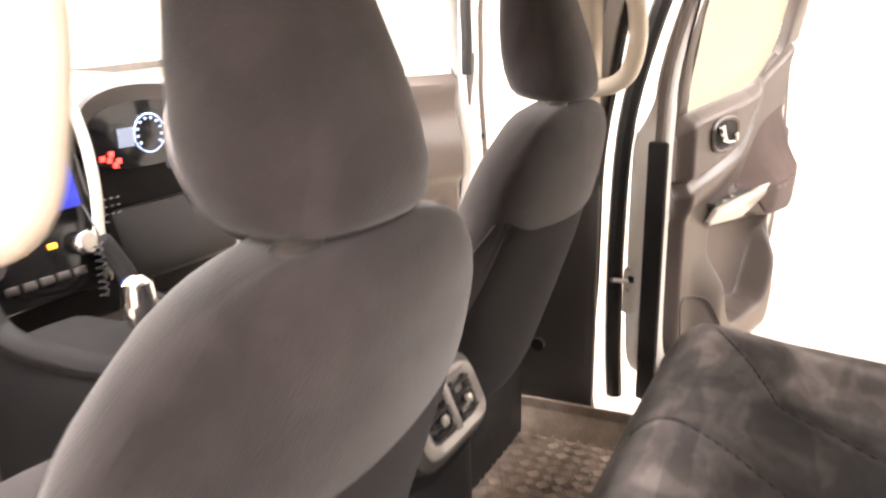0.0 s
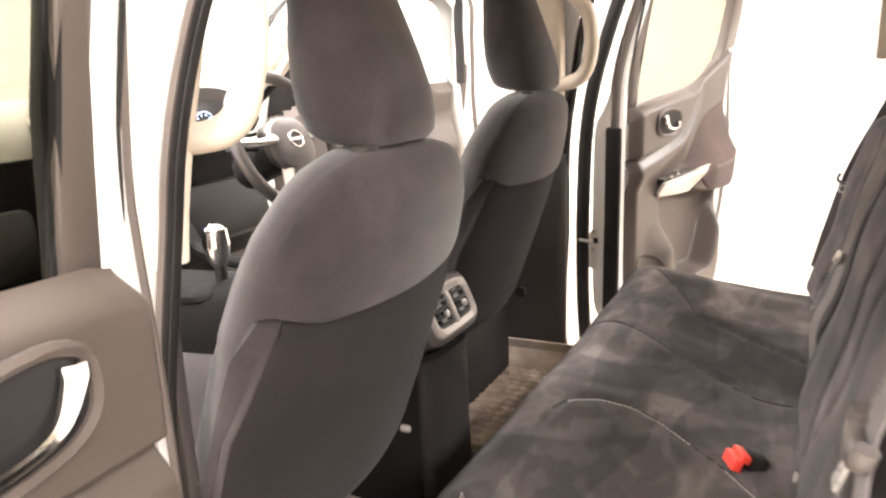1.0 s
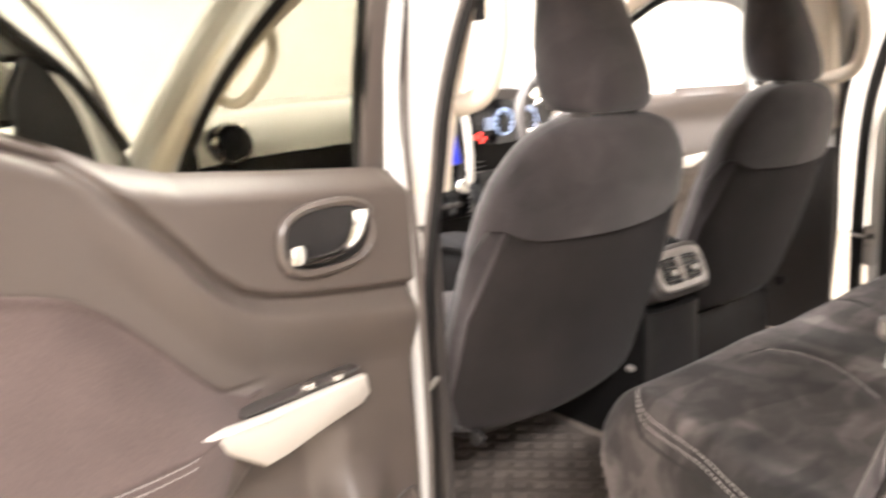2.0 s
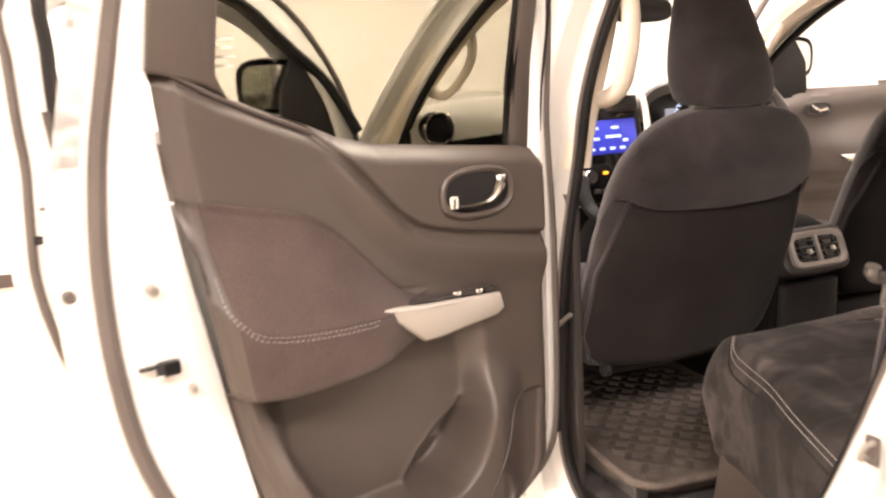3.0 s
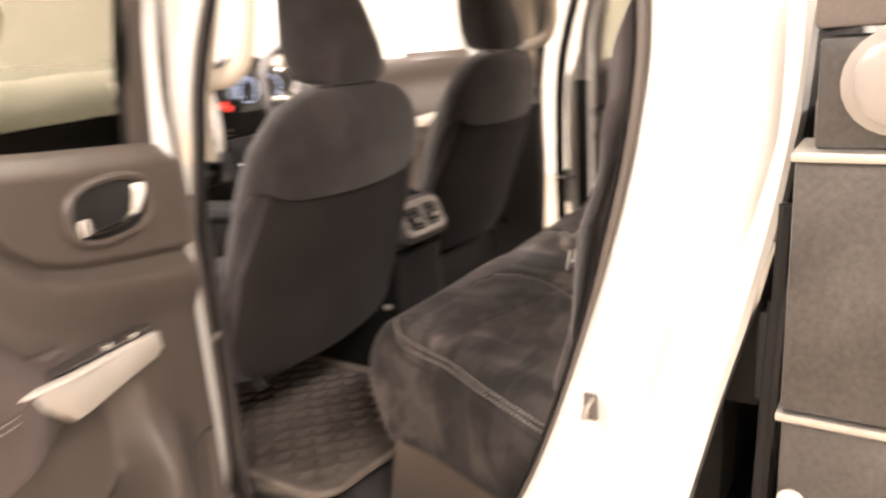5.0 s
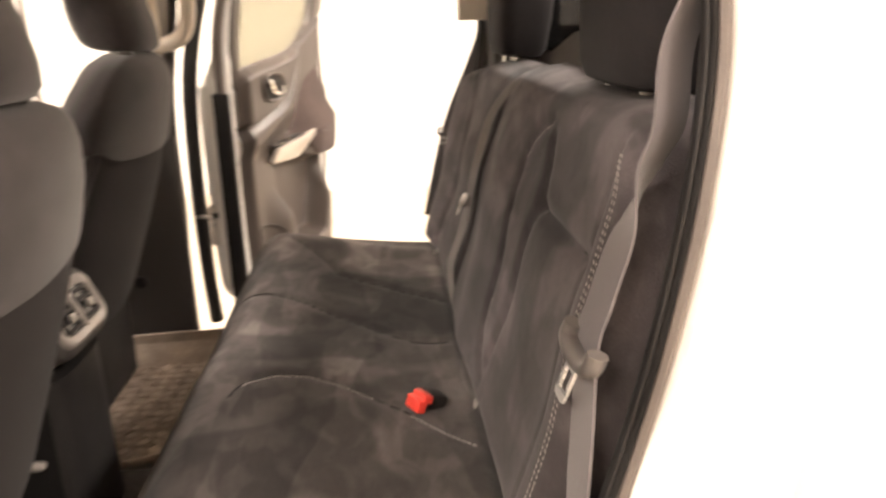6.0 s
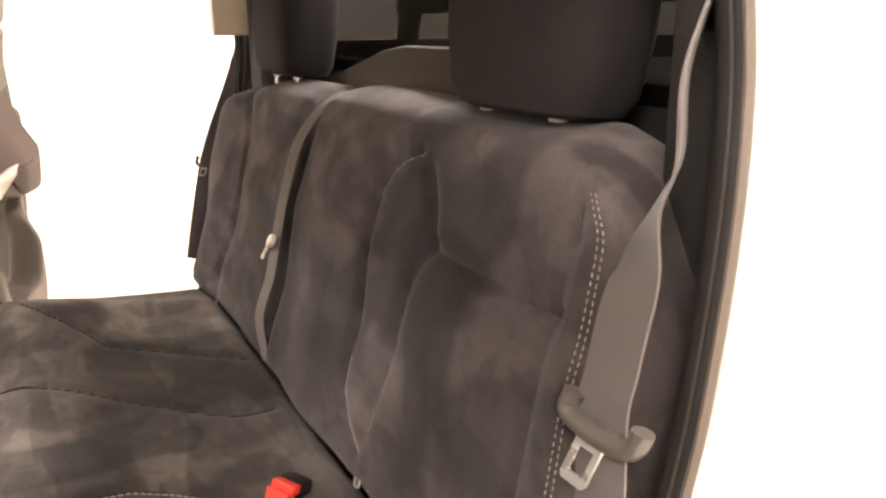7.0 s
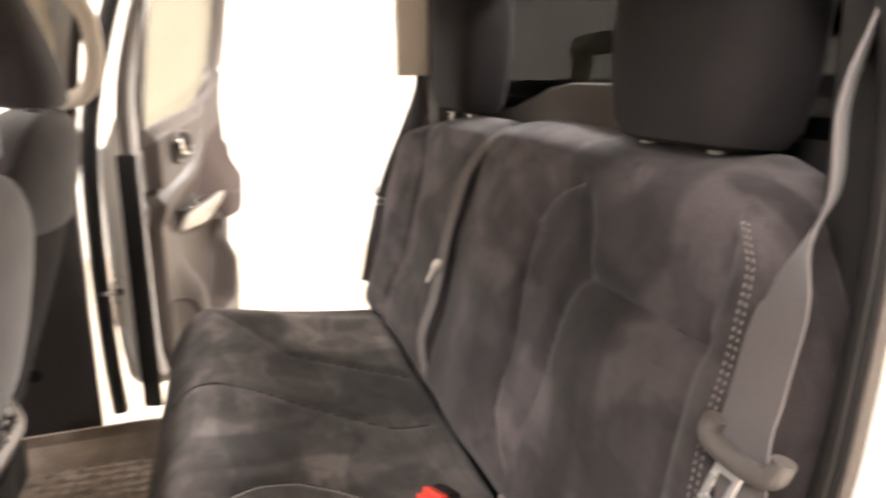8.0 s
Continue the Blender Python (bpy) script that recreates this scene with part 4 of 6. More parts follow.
# ---- front doors ----
def front_door(side):
    H, D, N = Vector((side * 0.77, 1.32, 0)), Vector((side * 0.899, -0.438, 0)), Vector((-side * 0.438, -0.899, 0))

    def W(u, z, w):
        return H + D * u + N * w + Vector((0, 0, z))
    loop = [(0.06, 1.30), (0.05, 1.1), (0.05, 0.85), (0.09, 0.70), (0.20, 0.66), (0.50, 0.655), (0.80, 0.665), (0.90, 0.71), (0.950, 0.80), (0.985, 0.92), (1.008, 1.07),
            (1.002, 1.20), (0.990, 1.34), (0.992, 1.45), (0.990, 1.60), (0.985, 1.72), (0.85, 1.80), (0.50, 1.80), (0.28, 1.70), (0.12, 1.50)]
    P = smoothline([(u, z, 0) for u, z in loop], 4, True)
    n = len(P)

    def ring(off, w):
        out = []
        for i, p in enumerate(P):
            e = (P[(i + 1) % n] - P[i - 1]).normalized()
            nr = Vector((e.y, -e.x, 0))
            if nr.dot(p - Vector((0.5, 1.15, 0))) < 0:
                nr = -nr
            q = p + nr * off
            out.append(W(q.x, q.y, w))
        return out
    bm = bmesh.new()
    loft(bm, [ring(o, w) for o, w in ((-0.05, -0.02), (-0.03, -0.002), (0.03, -0.012), (0.05, -0.03), (0.085, -0.065), (0.09, -0.085), (-0.06, -0.10))], (False, False))
    door = part("front_door", bm, PAINT, truck, "open white front door with dark inner trim")
    bm = bmesh.new()
    slab(bm, [(p.x, p.y) for p in P if p.y < 1.38], 0.02, lambda u, z, w: W(u, z, -0.105 + w))
    part("outer_skin", bm, PAINT, door)
    bm = bmesh.new()
    tube(bm, ring(0.055, -0.028), 0.012, 8, True)
    part("weather_seal", bm, SEALGREY, door)
    # trim with a raised armrest
    belt = [(0.06, 1.30), (0.30, 1.385), (0.60, 1.40), (0.80, 1.405), (0.95, 1.42)]

    def depth(u, z):
        w = 0.015 + 0.05 * ease(1.30, 1.13, z) * ease(0.15, 0.5, u) * (1 - ease(1.06, 1.02, z) * 0.8)
        w += 0.012 * math.exp(-((z - 1.28 - 0.1 * u) / 0.05) ** 2)
        w -= 0.03 * ease(0.89, 0.925, u) + 0.02 * ease(0.12, 0.06, u) + 0.03 * ease(interp(belt, u) - 0.03, interp(belt, u), z)
        if 0.25 < u < 0.85 and z < 0.98:
            w -= 0.04 * ease(0.25, 0.3, u) * ease(0.85, 0.8, u) * ease(0.98, 0.94, z) * ease(0.72, 0.78, z)
        return w
    bm = bmesh.new()
    field(bm, frange(0.06, 0.925, 50), frange(0.69, 1.44, 46), lambda u, z: W(u, z, depth(u, z)), lambda u, z: z < interp(belt, u) and (z > 0.75 or 0.12 < u < 0.88))
    part("trim_panel", bm, SOFT, door, "dark moulded door trim")
    bm = bmesh.new()
    slab(bm, [(0.42, 1.125), (0.55, 1.13), (0.70, 1.15), (0.62, 1.09), (0.45, 1.10)], 0.02, lambda u, z, w: W(u, z, 0.055 + w), 0.004)
    part("door_pull", bm, SILVER, door)
    bm = bmesh.new()
    hc = W(0.34, 1.31, depth(0.34, 1.31))
    loft(bm, [oval(hc + N * dw, D, Vector((0, 0, 1)), 0.055 * k, 0.03 * k, 20, 2.6) for dw, k in ((0.0, 1), (0.008, 1), (0.01, 0.8), (0.004, 0.7))])
    hb = part("handle_bezel", bm, PLASTIC, door)
    bm = bmesh.new()
    tube(bm, [hc + D * 0.03 + N * 0.01, hc + N * 0.016 - Vector((0, 0, 0.008)), hc - D * 0.03 + N * 0.012 + Vector((0, 0, 0.012))], 0.007, 8)
    part("lever", bm, CHROME, hb, "chrome door lever")
    bm = bmesh.new()
    slab(bm, [(0.952, 1.475), (0.995, 1.475), (0.990, 1.40), (0.972, 1.29), (0.962, 1.36)], 0.02, lambda u, z, w: W(u, z, -0.012 + w), 0.003)
    part("sill_corner_trim", bm, SOFT, door)
    # latch and plugs
    bm = bmesh.new()
    rbox(bm, W(1.030, 1.170, -0.022), (0.05, 0.016, 0.022), 0.004, Matrix.Rotation(side * -0.45, 3, "Z"))
    part("latch", bm, GLOSS, door, "black steel door latch")
    bm = bmesh.new()
    loft(bm, [oval(W(1.025, 1.245, -0.02 + dw), D, Vector((0, 0, 1)), r, r, 12, 2) for dw, r in ((-0.01, 0.008), (0.006, 0.008), (0.009, 0.004))])
    part("rubber_bumper", bm, SEALGREY, door)
    # window frame and glass
    bm = bmesh.new()
    tube(bm, smoothline([W(0.02, 1.36, -0.01), W(0.14, 1.525, -0.01), W(0.29, 1.645, -0.01), W(0.42, 1.745, -0.01), W(0.62, 1.80, -0.01), W(0.93, 1.78, -0.01), W(0.962, 1.60, -0.01), W(0.965, 1.40, -0.01)], 6), 0.030, 8, False, 0.6)
    part("window_frame", bm, RUBBER, door, "black door window frame")
    bm = bmesh.new()
    slab(bm, [(0.06, 1.33), (0.95, 1.38), (0.95, 1.77), (0.60, 1.79), (0.33, 1.72), (0.17, 1.54)], 0.004, lambda u, z, w: W(u, z, -0.02 + w))
    g = part("door_glass", bm, GLASS_C, door, "clear door window glass", False)
    g.visible_shadow = False
    # mirror
    bm = bmesh.new()
    slab(bm, [(0.03, 1.30), (0.31, 1.37), (0.30, 1.50), (0.25, 1.60), (0.15, 1.52)], 0.02, lambda u, z, w: W(u, z, -0.03 + w), 0.004)
    part("mirror_base", bm, RUBBER, door, "black mirror corner plate")
    bm = bmesh.new()
    c = Vector((side * 1.062, 1.30, 1.515))
    loft(bm, [oval(c + Vector((0, dy, 0)), (1, 0, 0), (0, 0, 1), a, b, 24, 3.2) for dy, a, b in ((0.0, 0.105, 0.084), (-0.02, 0.106, 0.085), (0.05, 0.10, 0.080), (0.10, 0.06, 0.05))][::-1])
    mir = part("mirror_housing", bm, RUBBER, door, "black side mirror housing")
    bm = bmesh.new()
    loft(bm, [oval(c + Vector((0, dy, 0)), (1, 0, 0), (0, 0, 1), 0.090, 0.068, 24, 3.2) for dy in (-0.0215, -0.0225)])
    part("mirror_glass", bm, CHROME, mir, "side mirror glass")
    bm = bmesh.new()
    tube(bm, [c + Vector((-side * 0.05, 0.03, -0.05)), W(0.16, 1.41, -0.03)], 0.03, 8)
    part("mirror_arm", bm, RUBBER, door)
    return door


front_door(-1)
front_door(1)

# ---- front seats ----


def front_seat(cx, cy, dz):
    """A front seat whose headrest posts stand at cx, cy."""
    t = thing("front_seat", (cx, cy + 0.35, 0.62), "black suede and knit cloth front seat with raised headrest", "car seat", "front seats")
    lean = 0.345

    def sp(z):
        return cy + 0.005 + (1.40 - z) * lean
    ax, n, PB = (1, 0, 0), 44, 1.75
    ay = Vector((0, 1, lean)).normalized()
    wid = [(0.86, 0.190), (0.872, 0.224), (0.89, 0.246), (0.92, 0.256), (1.03, 0.262), (1.15, 0.258), (1.25, 0.246), (1.31, 0.230), (1.35, 0.200), (1.38, 0.165), (1.395, 0.125), (1.403, 0.07)]
    dep = [(0.86, 0.030), (0.872, 0.050), (0.89, 0.060), (1.15, 0.064), (1.28, 0.056), (1.36, 0.045), (1.39, 0.030), (1.403, 0.010)]

    def ring(z, grow=0.0):
        w, d = interp(wid, z) + grow, interp(dep, z) + grow
        return oval((cx, sp(z), z + dz), ax, ay, w, d * 1.9, n, PB, d)
    bm = bmesh.new()
    loft(bm, [ring(z, -0.004) for z in [0.86, 0.866, 0.872, 0.88, 0.89] + frange(0.905, 1.25, 14)])
    back = part("backrest", bm, SEATCLOTH, t, "black suede backrest")
    # upper cap, lapped over the back panel
    bm = bmesh.new()

    def cap_ring(k, z0):
        """The cap's hem lies level across the back and rises at its corners; on the sides it blends into the bolsters."""
        out = []
        for i in range(n):
            th = 2 * math.pi * i / n
            behind = ease(0.0, 0.35, -math.sin(th))
            x = abs(math.cos(th)) ** (2 / PB)
            hem = 1.236 + 0.020 * ease(0.60, 0.95, x)
            z = max(z0, hem * behind + 1.20 * (1 - behind)) if k < 7 else z0
            if k < 7:
                z = hem * behind + 1.20 * (1 - behind) + (zs[7] - hem * behind - 1.20 * (1 - behind)) * k / 7
            out.append(ring(z, -0.002 + 0.0105 * behind)[i])
        return out
    zs = [1.235, 1.24, 1.25, 1.265, 1.28, 1.295, 1.31, 1.325, 1.34, 1.352, 1.364, 1.375, 1.384, 1.392, 1.399, 1.403]
    first = cap_ring(0, 1.235)
    rings = [[p.lerp(Vector((cx, sp(1.235), p.z)), 0.06) for p in first]] + [cap_ring(k, z) for k, z in enumerate(zs)]
    loft(bm, rings, (False, True))
    part("upper_cap", bm, SEATCLOTH, t, "black suede upper seat cover")
    # knit back panel
    bm = bmesh.new()
    half = [(0.872, 0.180), (0.89, 0.226), (0.95, 0.252), (1.10, 0.250), (1.20, 0.226), (1.275, 0.207)]

    def panel(s, z, lift):
        x = s * interp(half, z)
        w, d = interp(wid, z) - 0.004, interp(dep, z) - 0.004
        y = -d * (max(0.0, 1 - abs(x / w) ** PB)) ** (1 / PB)
        q = Vector((cx + x, sp(z), z + dz)) + ay * y - ay * (lift * (1 - ease(0.90, 1.0, abs(s))) * ease(0.872, 0.90, z))
        return q
    field(bm, frange(-1, 1, 32), frange(0.872, 1.27, 24), lambda s, z: panel(s, z, 0.004), None, lambda s, z: panel(s, z, -0.003))
    part("back_panel", bm, KNIT, t, "dark knitted back panel")
    for s in (-1, 1):
        bm = bmesh.new()
        tube(bm, [panel(s * 0.985, z, 0.0) - ay * 0.001 for z in frange(0.878, 1.25, 20)], 0.0055, 8, False, 0.7)
        part("piping", bm, SEATCLOTH, t)
    # side seam of the cap
    for s in (-1, 1):
        bm = bmesh.new()
        pts = []
        for z in frange(1.225, 1.375, 14):
            w, d = interp(wid, z) + 0.004, interp(dep, z) + 0.004
            x = w * (0.83 - 0.12 * ease(1.3, 1.38, z))
            y = -d * (1 - (x / w) ** PB) ** (1 / PB)
            pts.append(Vector((cx + s * x, sp(z), z + dz)) + ay * (y - 0.0004))
        tube(bm, pts, 0.0016, 5)
        part("seam", bm, SEAM, t)
    # seat cushion and base
    bm = bmesh.new()
    loft(bm, [oval((cx, cy + y, zc + dz), ax, (0, 0, 1), w, h, n, 3.2) for y, zc, w, h in ((0.19, 0.87, 0.18, 0.03), (0.21, 0.87, 0.20, 0.05), (0.30, 0.88, 0.22, 0.065), (0.55, 0.89, 0.25, 0.085), (0.66, 0.89, 0.24, 0.075), (0.70, 0.88, 0.20, 0.05))])
    part("seat_cushion", bm, HEADCLOTH, t)
    for s in (-1, 1):
        bm = bmesh.new()
        rbox(bm, (cx + s * 0.215, cy + 0.46, 0.83 + dz), (0.040, 0.40, 0.09), 0.015)
        part("side_cover", bm, RUBBER, t, "black plastic seat side cover")
        bm = bmesh.new()
        rbox(bm, (cx + s * 0.18, cy + 0.34, 0.625), (0.035, 0.60, 0.035), 0.006)
        part("seat_rail", bm, STEEL, t, "dull steel seat rail")
    bm = bmesh.new()
    if cx < 0:
        rbox(bm, (cx, cy + 0.60, 0.71 + dz), (0.34, 0.12, 0.16), 0.02)
    else:
        rbox(bm, (cx + 0.02, cy + 0.36, 0.73 + dz), (0.44, 0.36, 0.22), 0.02)
    part("seat_base", bm, RUBBER, t)
    for s in (math.copysign(1, cx),):
        bm = bmesh.new()
        c = Vector((cx + s * 0.205, cy + 0.135, 0.87 + dz))
        loft(bm, [oval(c + Vector((s * dx, 0, 0)), (0, 1, 0), (0, 0, 1), r, r, 14, 2) for dx, r in ((-0.01, 0.014), (0.004, 0.013), (0.007, 0.008))])
        part("recliner_cap", bm, RUBBER, t)
    # headrest
    bm = bmesh.new()
    hr = [(1.411, 0.078, 0.040), (1.415, 0.095, 0.055), (1.425, 0.104, 0.064), (1.45, 0.109, 0.069), (1.48, 0.108, 0.069), (1.52, 0.101, 0.065), (1.56, 0.091, 0.058), (1.60, 0.081, 0.051), (1.64, 0.068, 0.042), (1.665, 0.050, 0.028), (1.675, 0.026, 0.012)]
    hy = [cy + 0.040 + (z - 1.41) * 0.20 for z, w, d in hr]
    loft(bm, [oval((cx + 0.013, y, z + dz - 0.003), ax, (0, 1, 0.1), w * 0.96, d, n, 2.5) for y, (z, w, d) in zip(hy, hr)])
    head = part("headrest", bm, SEATCLOTH, t, "black suede headrest")
    for s in (-1, 1):
        bm = bmesh.new()
        tube(bm, [(cx + s * 0.059, cy + 0.022, 1.36 + dz), (cx + s * 0.059, cy + 0.026, 1.44 + dz)], 0.006, 10)
        part("headrest_post", bm, CHROME, head, "chrome headrest post")
        bm = bmesh.new()
        loft(bm, [oval((cx + s * 0.059, cy + 0.012, z + dz), ax, (0, 1, 0), a, b, 16, 2.4) for z, a, b in ((1.390, 0.021, 0.014), (1.405, 0.021, 0.014), (1.409, 0.017, 0.010))])
        part("post_guide", bm, PLASTIC, head, "black plastic post guide")
    return t


front_seat(-0.400, 0.0, 0.0)
front_seat(0.376, 0.091, 0.022)

# ---- rear bench ----
BX = 0.035
bench = thing("bench_seat", (BX, -0.35, 0.62), "black brushed suede rear bench seat with white stitching", "rear seat")
SEAM_A = [(-0.215, -0.135), (-0.175, -0.150), (-0.145, -0.19), (-0.135, -0.24), (-0.150, -0.29), (-0.178, -0.335), (-0.215, -0.385), (-0.26, -0.43), (-0.29, -0.47)]
SEAM_B = [(0.165, -0.070), (0.190, -0.115), (0.182, -0.16), (0.118, -0.26), (0.070, -0.344), (0.046, -0.408), (0.050, -0.46)]
SEAM_C = [(0.545, -0.135), (0.470, -0.195), (0.385, -0.240), (0.335, -0.262), (0.318, -0.30), (0.305, -0.345), (0.27, -0.41), (0.235, -0.469)]
SEAM_D = [(-0.500, -0.112), (-0.524, -0.135), (-0.541, -0.19), (-0.560, -0.26), (-0.583, -0.334), (-0.605, -0.42), (-0.615, -0.47)]


def cushion_side(y, s):
    """The cushion's edge at depth y: s -1 near the left doors, 1 the right doors."""
    k = ease(-0.08, -0.46, y)
    return BX + s * (0.558 + 0.095 * k)


def cushion_top(a, b):
    """Point of the cushion's skin for a, b in -1..1 and 0..1 (front to back)."""
    y = -0.045 - 0.475 * b - (0.024 if a < 0 else 0.045) * max(0.0, (abs(a) - 0.84) / 0.16) ** 2.2 * ease(0.30, 0.0, b)
    x = BX + (cushion_side(y, 1) - BX) * a
    z = 0.994 - 0.055 * ease(0.1, 0.90, b)
    z -= 0.005 * math.exp(-(away(SEAM_A, x, y) / 0.007) ** 2) + 0.005 * math.exp(-(away(SEAM_B, x, y) / 0.007) ** 2)
    z -= 0.005 * math.exp(-(away(SEAM_C, x, y) / 0.007) ** 2) + 0.003 * math.exp(-(away(SEAM_D, x, y) / 0.007) ** 2)
    z += 0.012 * math.exp(-((x - 0.54) / 0.05) ** 2) + 0.010 * math.exp(-((x + 0.53) / 0.05) ** 2)
    z -= 0.012 * math.exp(-((x - 0.02) / 0.14) ** 2) * 0.4
    z += 0.004 * noise.noise(Vector((x * 9, y * 9, 0.3)))
    edge = max(0.0, (abs(a) - 0.92) / 0.08)
    z -= 0.055 * edge ** 2.6
    z -= 0.070 * max(0.0, (0.16 - b) / 0.16) ** 2.4
    z -= 0.060 * max(0.0, (b - 0.885) / 0.115) ** 1.6
    return Vector((x, y, z))


bm = bmesh.new()
A, B = frange(-1, 1, 110), frange(0, 1, 56)


def skirt(a, b):
    p = cushion_top(a, b)
    return Vector((BX + (p.x - BX) * 0.97, p.y - 0.02 * (1 - b), 0.757))


field(bm, A, B, cushion_top, None, skirt)
part("cushion", bm, CUSHION, bench, "black brushed suede seat cushion with stroked nap marks")
bm = bmesh.new()
field(bm, frange(-1, 1, 20), frange(0, 1, 10), lambda a, b: Vector((BX + (cushion_side(-0.045 - 0.435 * b, 1) - BX) * a * 0.972, -0.075 - 0.44 * b - 0.03 * abs(a) ** 8 * (1 - b), 0.762)), None,
      lambda a, b: Vector((BX + (cushion_side(-0.045 - 0.435 * b, 1) - BX) * a * 0.95, -0.06 - 0.41 * b, 0.585)))
part("seat_base", bm, BASEPL, bench, "grey-brown moulded plastic seat base")


def on_cushion(x, y, lift=0.0008):
    b = (-0.045 - y) / 0.475
    a = (x - BX) / (cushion_side(y, 1) - BX)
    return cushion_top(a, b) + Vector((0, 0, lift))


for line, parts in ((SEAM_A[1:6], (0.0055, 0.0105)), (SEAM_A[6:], (0.0055, 0.0105)), (SEAM_D, (0.006, 0.011))):
    for off in parts:
        bm = bmesh.new()
        pts = smoothline([(x, y, 0) for x, y in line], 8)
        sgn = 1 if line is SEAM_D else -1
        stitches(bm, [on_cushion(p.x + sgn * off, p.y, 0.0020) for p in pts], 0.006, 0.002, 0.0012)
        part("stitching", bm, THREAD, bench, "white double stitching")
for line in (SEAM_A, SEAM_B, SEAM_C, SEAM_D):
    bm = bmesh.new()
    tube(bm, [on_cushion(p.x, p.y, 0.0008) for p in smoothline([(x, y, 0) for x, y in line], 6)], 0.0018, 5)
    part("seam", bm, SEAM, bench)

# backrest
RISE = Vector((0, -0.287, 0.958))
OUT = Vector((0, 0.958, 0.287))
FOOT = Vector((0, -0.493, 0.938))
BACK_L = [(-0.231, 0.418), (-0.195, 0.405), (-0.172, 0.388), (-0.154, 0.357), (-0.151, 0.305), (-0.160, 0.250), (-0.164, 0.207), (-0.155, 0.151), (-0.155, 0.105), (-0.186, 0.074), (-0.228, 0.054)]
BACK_R = [(-0.528, 0.425), (-0.542, 0.410), (-0.554, 0.392), (-0.560, 0.354), (-0.564, 0.319), (-0.564, 0.273), (-0.566, 0.214), (-0.568, 0.12), (-0.569, 0.02)]
BACK_IN = [(-0.508, 0.43), (-0.521, 0.387), (-0.519, 0.352), (-0.520, 0.324), (-0.518, 0.279), (-0.518, 0.234), (-0.519, 0.161), (-0.524, 0.02)]
BACK_H = [(-0.284, 0.332), (-0.310, 0.322), (-0.336, 0.319), (-0.409, 0.318), (-0.462, 0.319), (-0.519, 0.323)]
BACK_V = [(-0.262, 0.40), (-0.288, 0.365), (-0.297, 0.327), (-0.269, 0.281), (-0.251, 0.208), (-0.239, 0.148), (-0.233, 0.088)]
BACK_S = [(0.112, 0.49), (0.118, 0.40), (0.128, 0.30), (0.14, 0.20), (0.145, 0.10), (0.145, 0.0)]
BACK_F = [(0.472, 0.43), (0.436, 0.37), (0.424, 0.31), (0.428, 0.262), (0.452, 0.20), (0.472, 0.14), (0.486, 0.087), (0.476, 0.019)]
BACK_TOP = [(-0.64, 0.26), (-0.615, 0.33), (-0.595, 0.385), (-0.572, 0.425), (-0.545, 0.456), (-0.515, 0.476), (-0.47, 0.489), (-0.40, 0.490), (-0.15, 0.492), (0.02, 0.494), (0.08, 0.490), (0.10, 0.482), (0.113, 0.470), (0.13, 0.478), (0.17, 0.484),
            (0.40, 0.484), (0.50, 0.465), (0.58, 0.440), (0.65, 0.395), (0.69, 0.34), (0.71, 0.28)]


def back_skin(x, k):
    """Point of the backrest for x and k in 0..1 from foot to top."""
    top = interp(BACK_TOP, x)
    s = top * k
    w = 0.030 + 0.014 * math.exp(-((x + 0.56) / 0.05) ** 2) + 0.020 * math.exp(-((x - 0.58) / 0.07) ** 2)
    w += 0.012 * ease(0.15, 0.30, s) * ease(0.49, 0.42, s)
    w += 0.010 * math.exp(-((x + 0.04) / 0.10) ** 2)
    for line, d, r in ((BACK_L, 0.008, 0.008), (BACK_IN, 0.007, 0.008), (BACK_H, 0.009, 0.010), (BACK_V, 0.008, 0.010), (BACK_S, 0.018, 0.010), (BACK_F, 0.008, 0.010)):
        w -= d * math.exp(-(away(line, x, s) / r) ** 2)
    w += 0.004 * noise.noise(Vector((x * 8, s * 8, 2.2)))
    w -= 0.055 * max(0.0, (k - 0.90) / 0.10) ** 2.2 + 0.045 * max(0.0, (0.075 - k) / 0.075) ** 1.6
    w -= 0.05 * max(0.0, (x - 0.665) / 0.045) ** 2 + 0.05 * max(0.0, (-0.572 - x) / 0.045) ** 2
    return FOOT + Vector((x, 0, 0)) + RISE * s + OUT * w


bm = bmesh.new()
XS, KS = frange(-0.622, 0.705, 150), frange(0, 1, 64)
field(bm, XS, KS, back_skin, None, lambda x, k: FOOT + Vector((x, 0, 0)) + RISE * (interp(BACK_TOP, x) * k * 0.985) - OUT * 0.065)
part("backrest", bm, SUEDE, bench, "black brushed suede backrest with stitched panels")


def on_back(x, s, lift=0.0012):
    return back_skin(x, s / interp(BACK_TOP, x)) + OUT * lift


for line, offs in ((BACK_L[:4], (0.004, 0.009)), (BACK_L[7:], (0.002, 0.008)), (BACK_R, (0.0, 0.0065))):
    for off in offs:
        bm = bmesh.new()
        stitches(bm, [on_back(p.x - off, p.y) for p in smoothline([(x, s, 0) for x, s in line], 8)], 0.0040, 0.0026, 0.0006)
        part("stitching", bm, THREAD, bench, "white double stitching")
for line in (BACK_L, BACK_IN, BACK_H, BACK_V, BACK_F):
    bm = bmesh.new()
    tube(bm, [on_back(p.x, p.y, -0.0006) for p in smoothline([(x, s, 0) for x, s in line], 6)], 0.0016, 5)
    part("seam", bm, SEAM, bench)
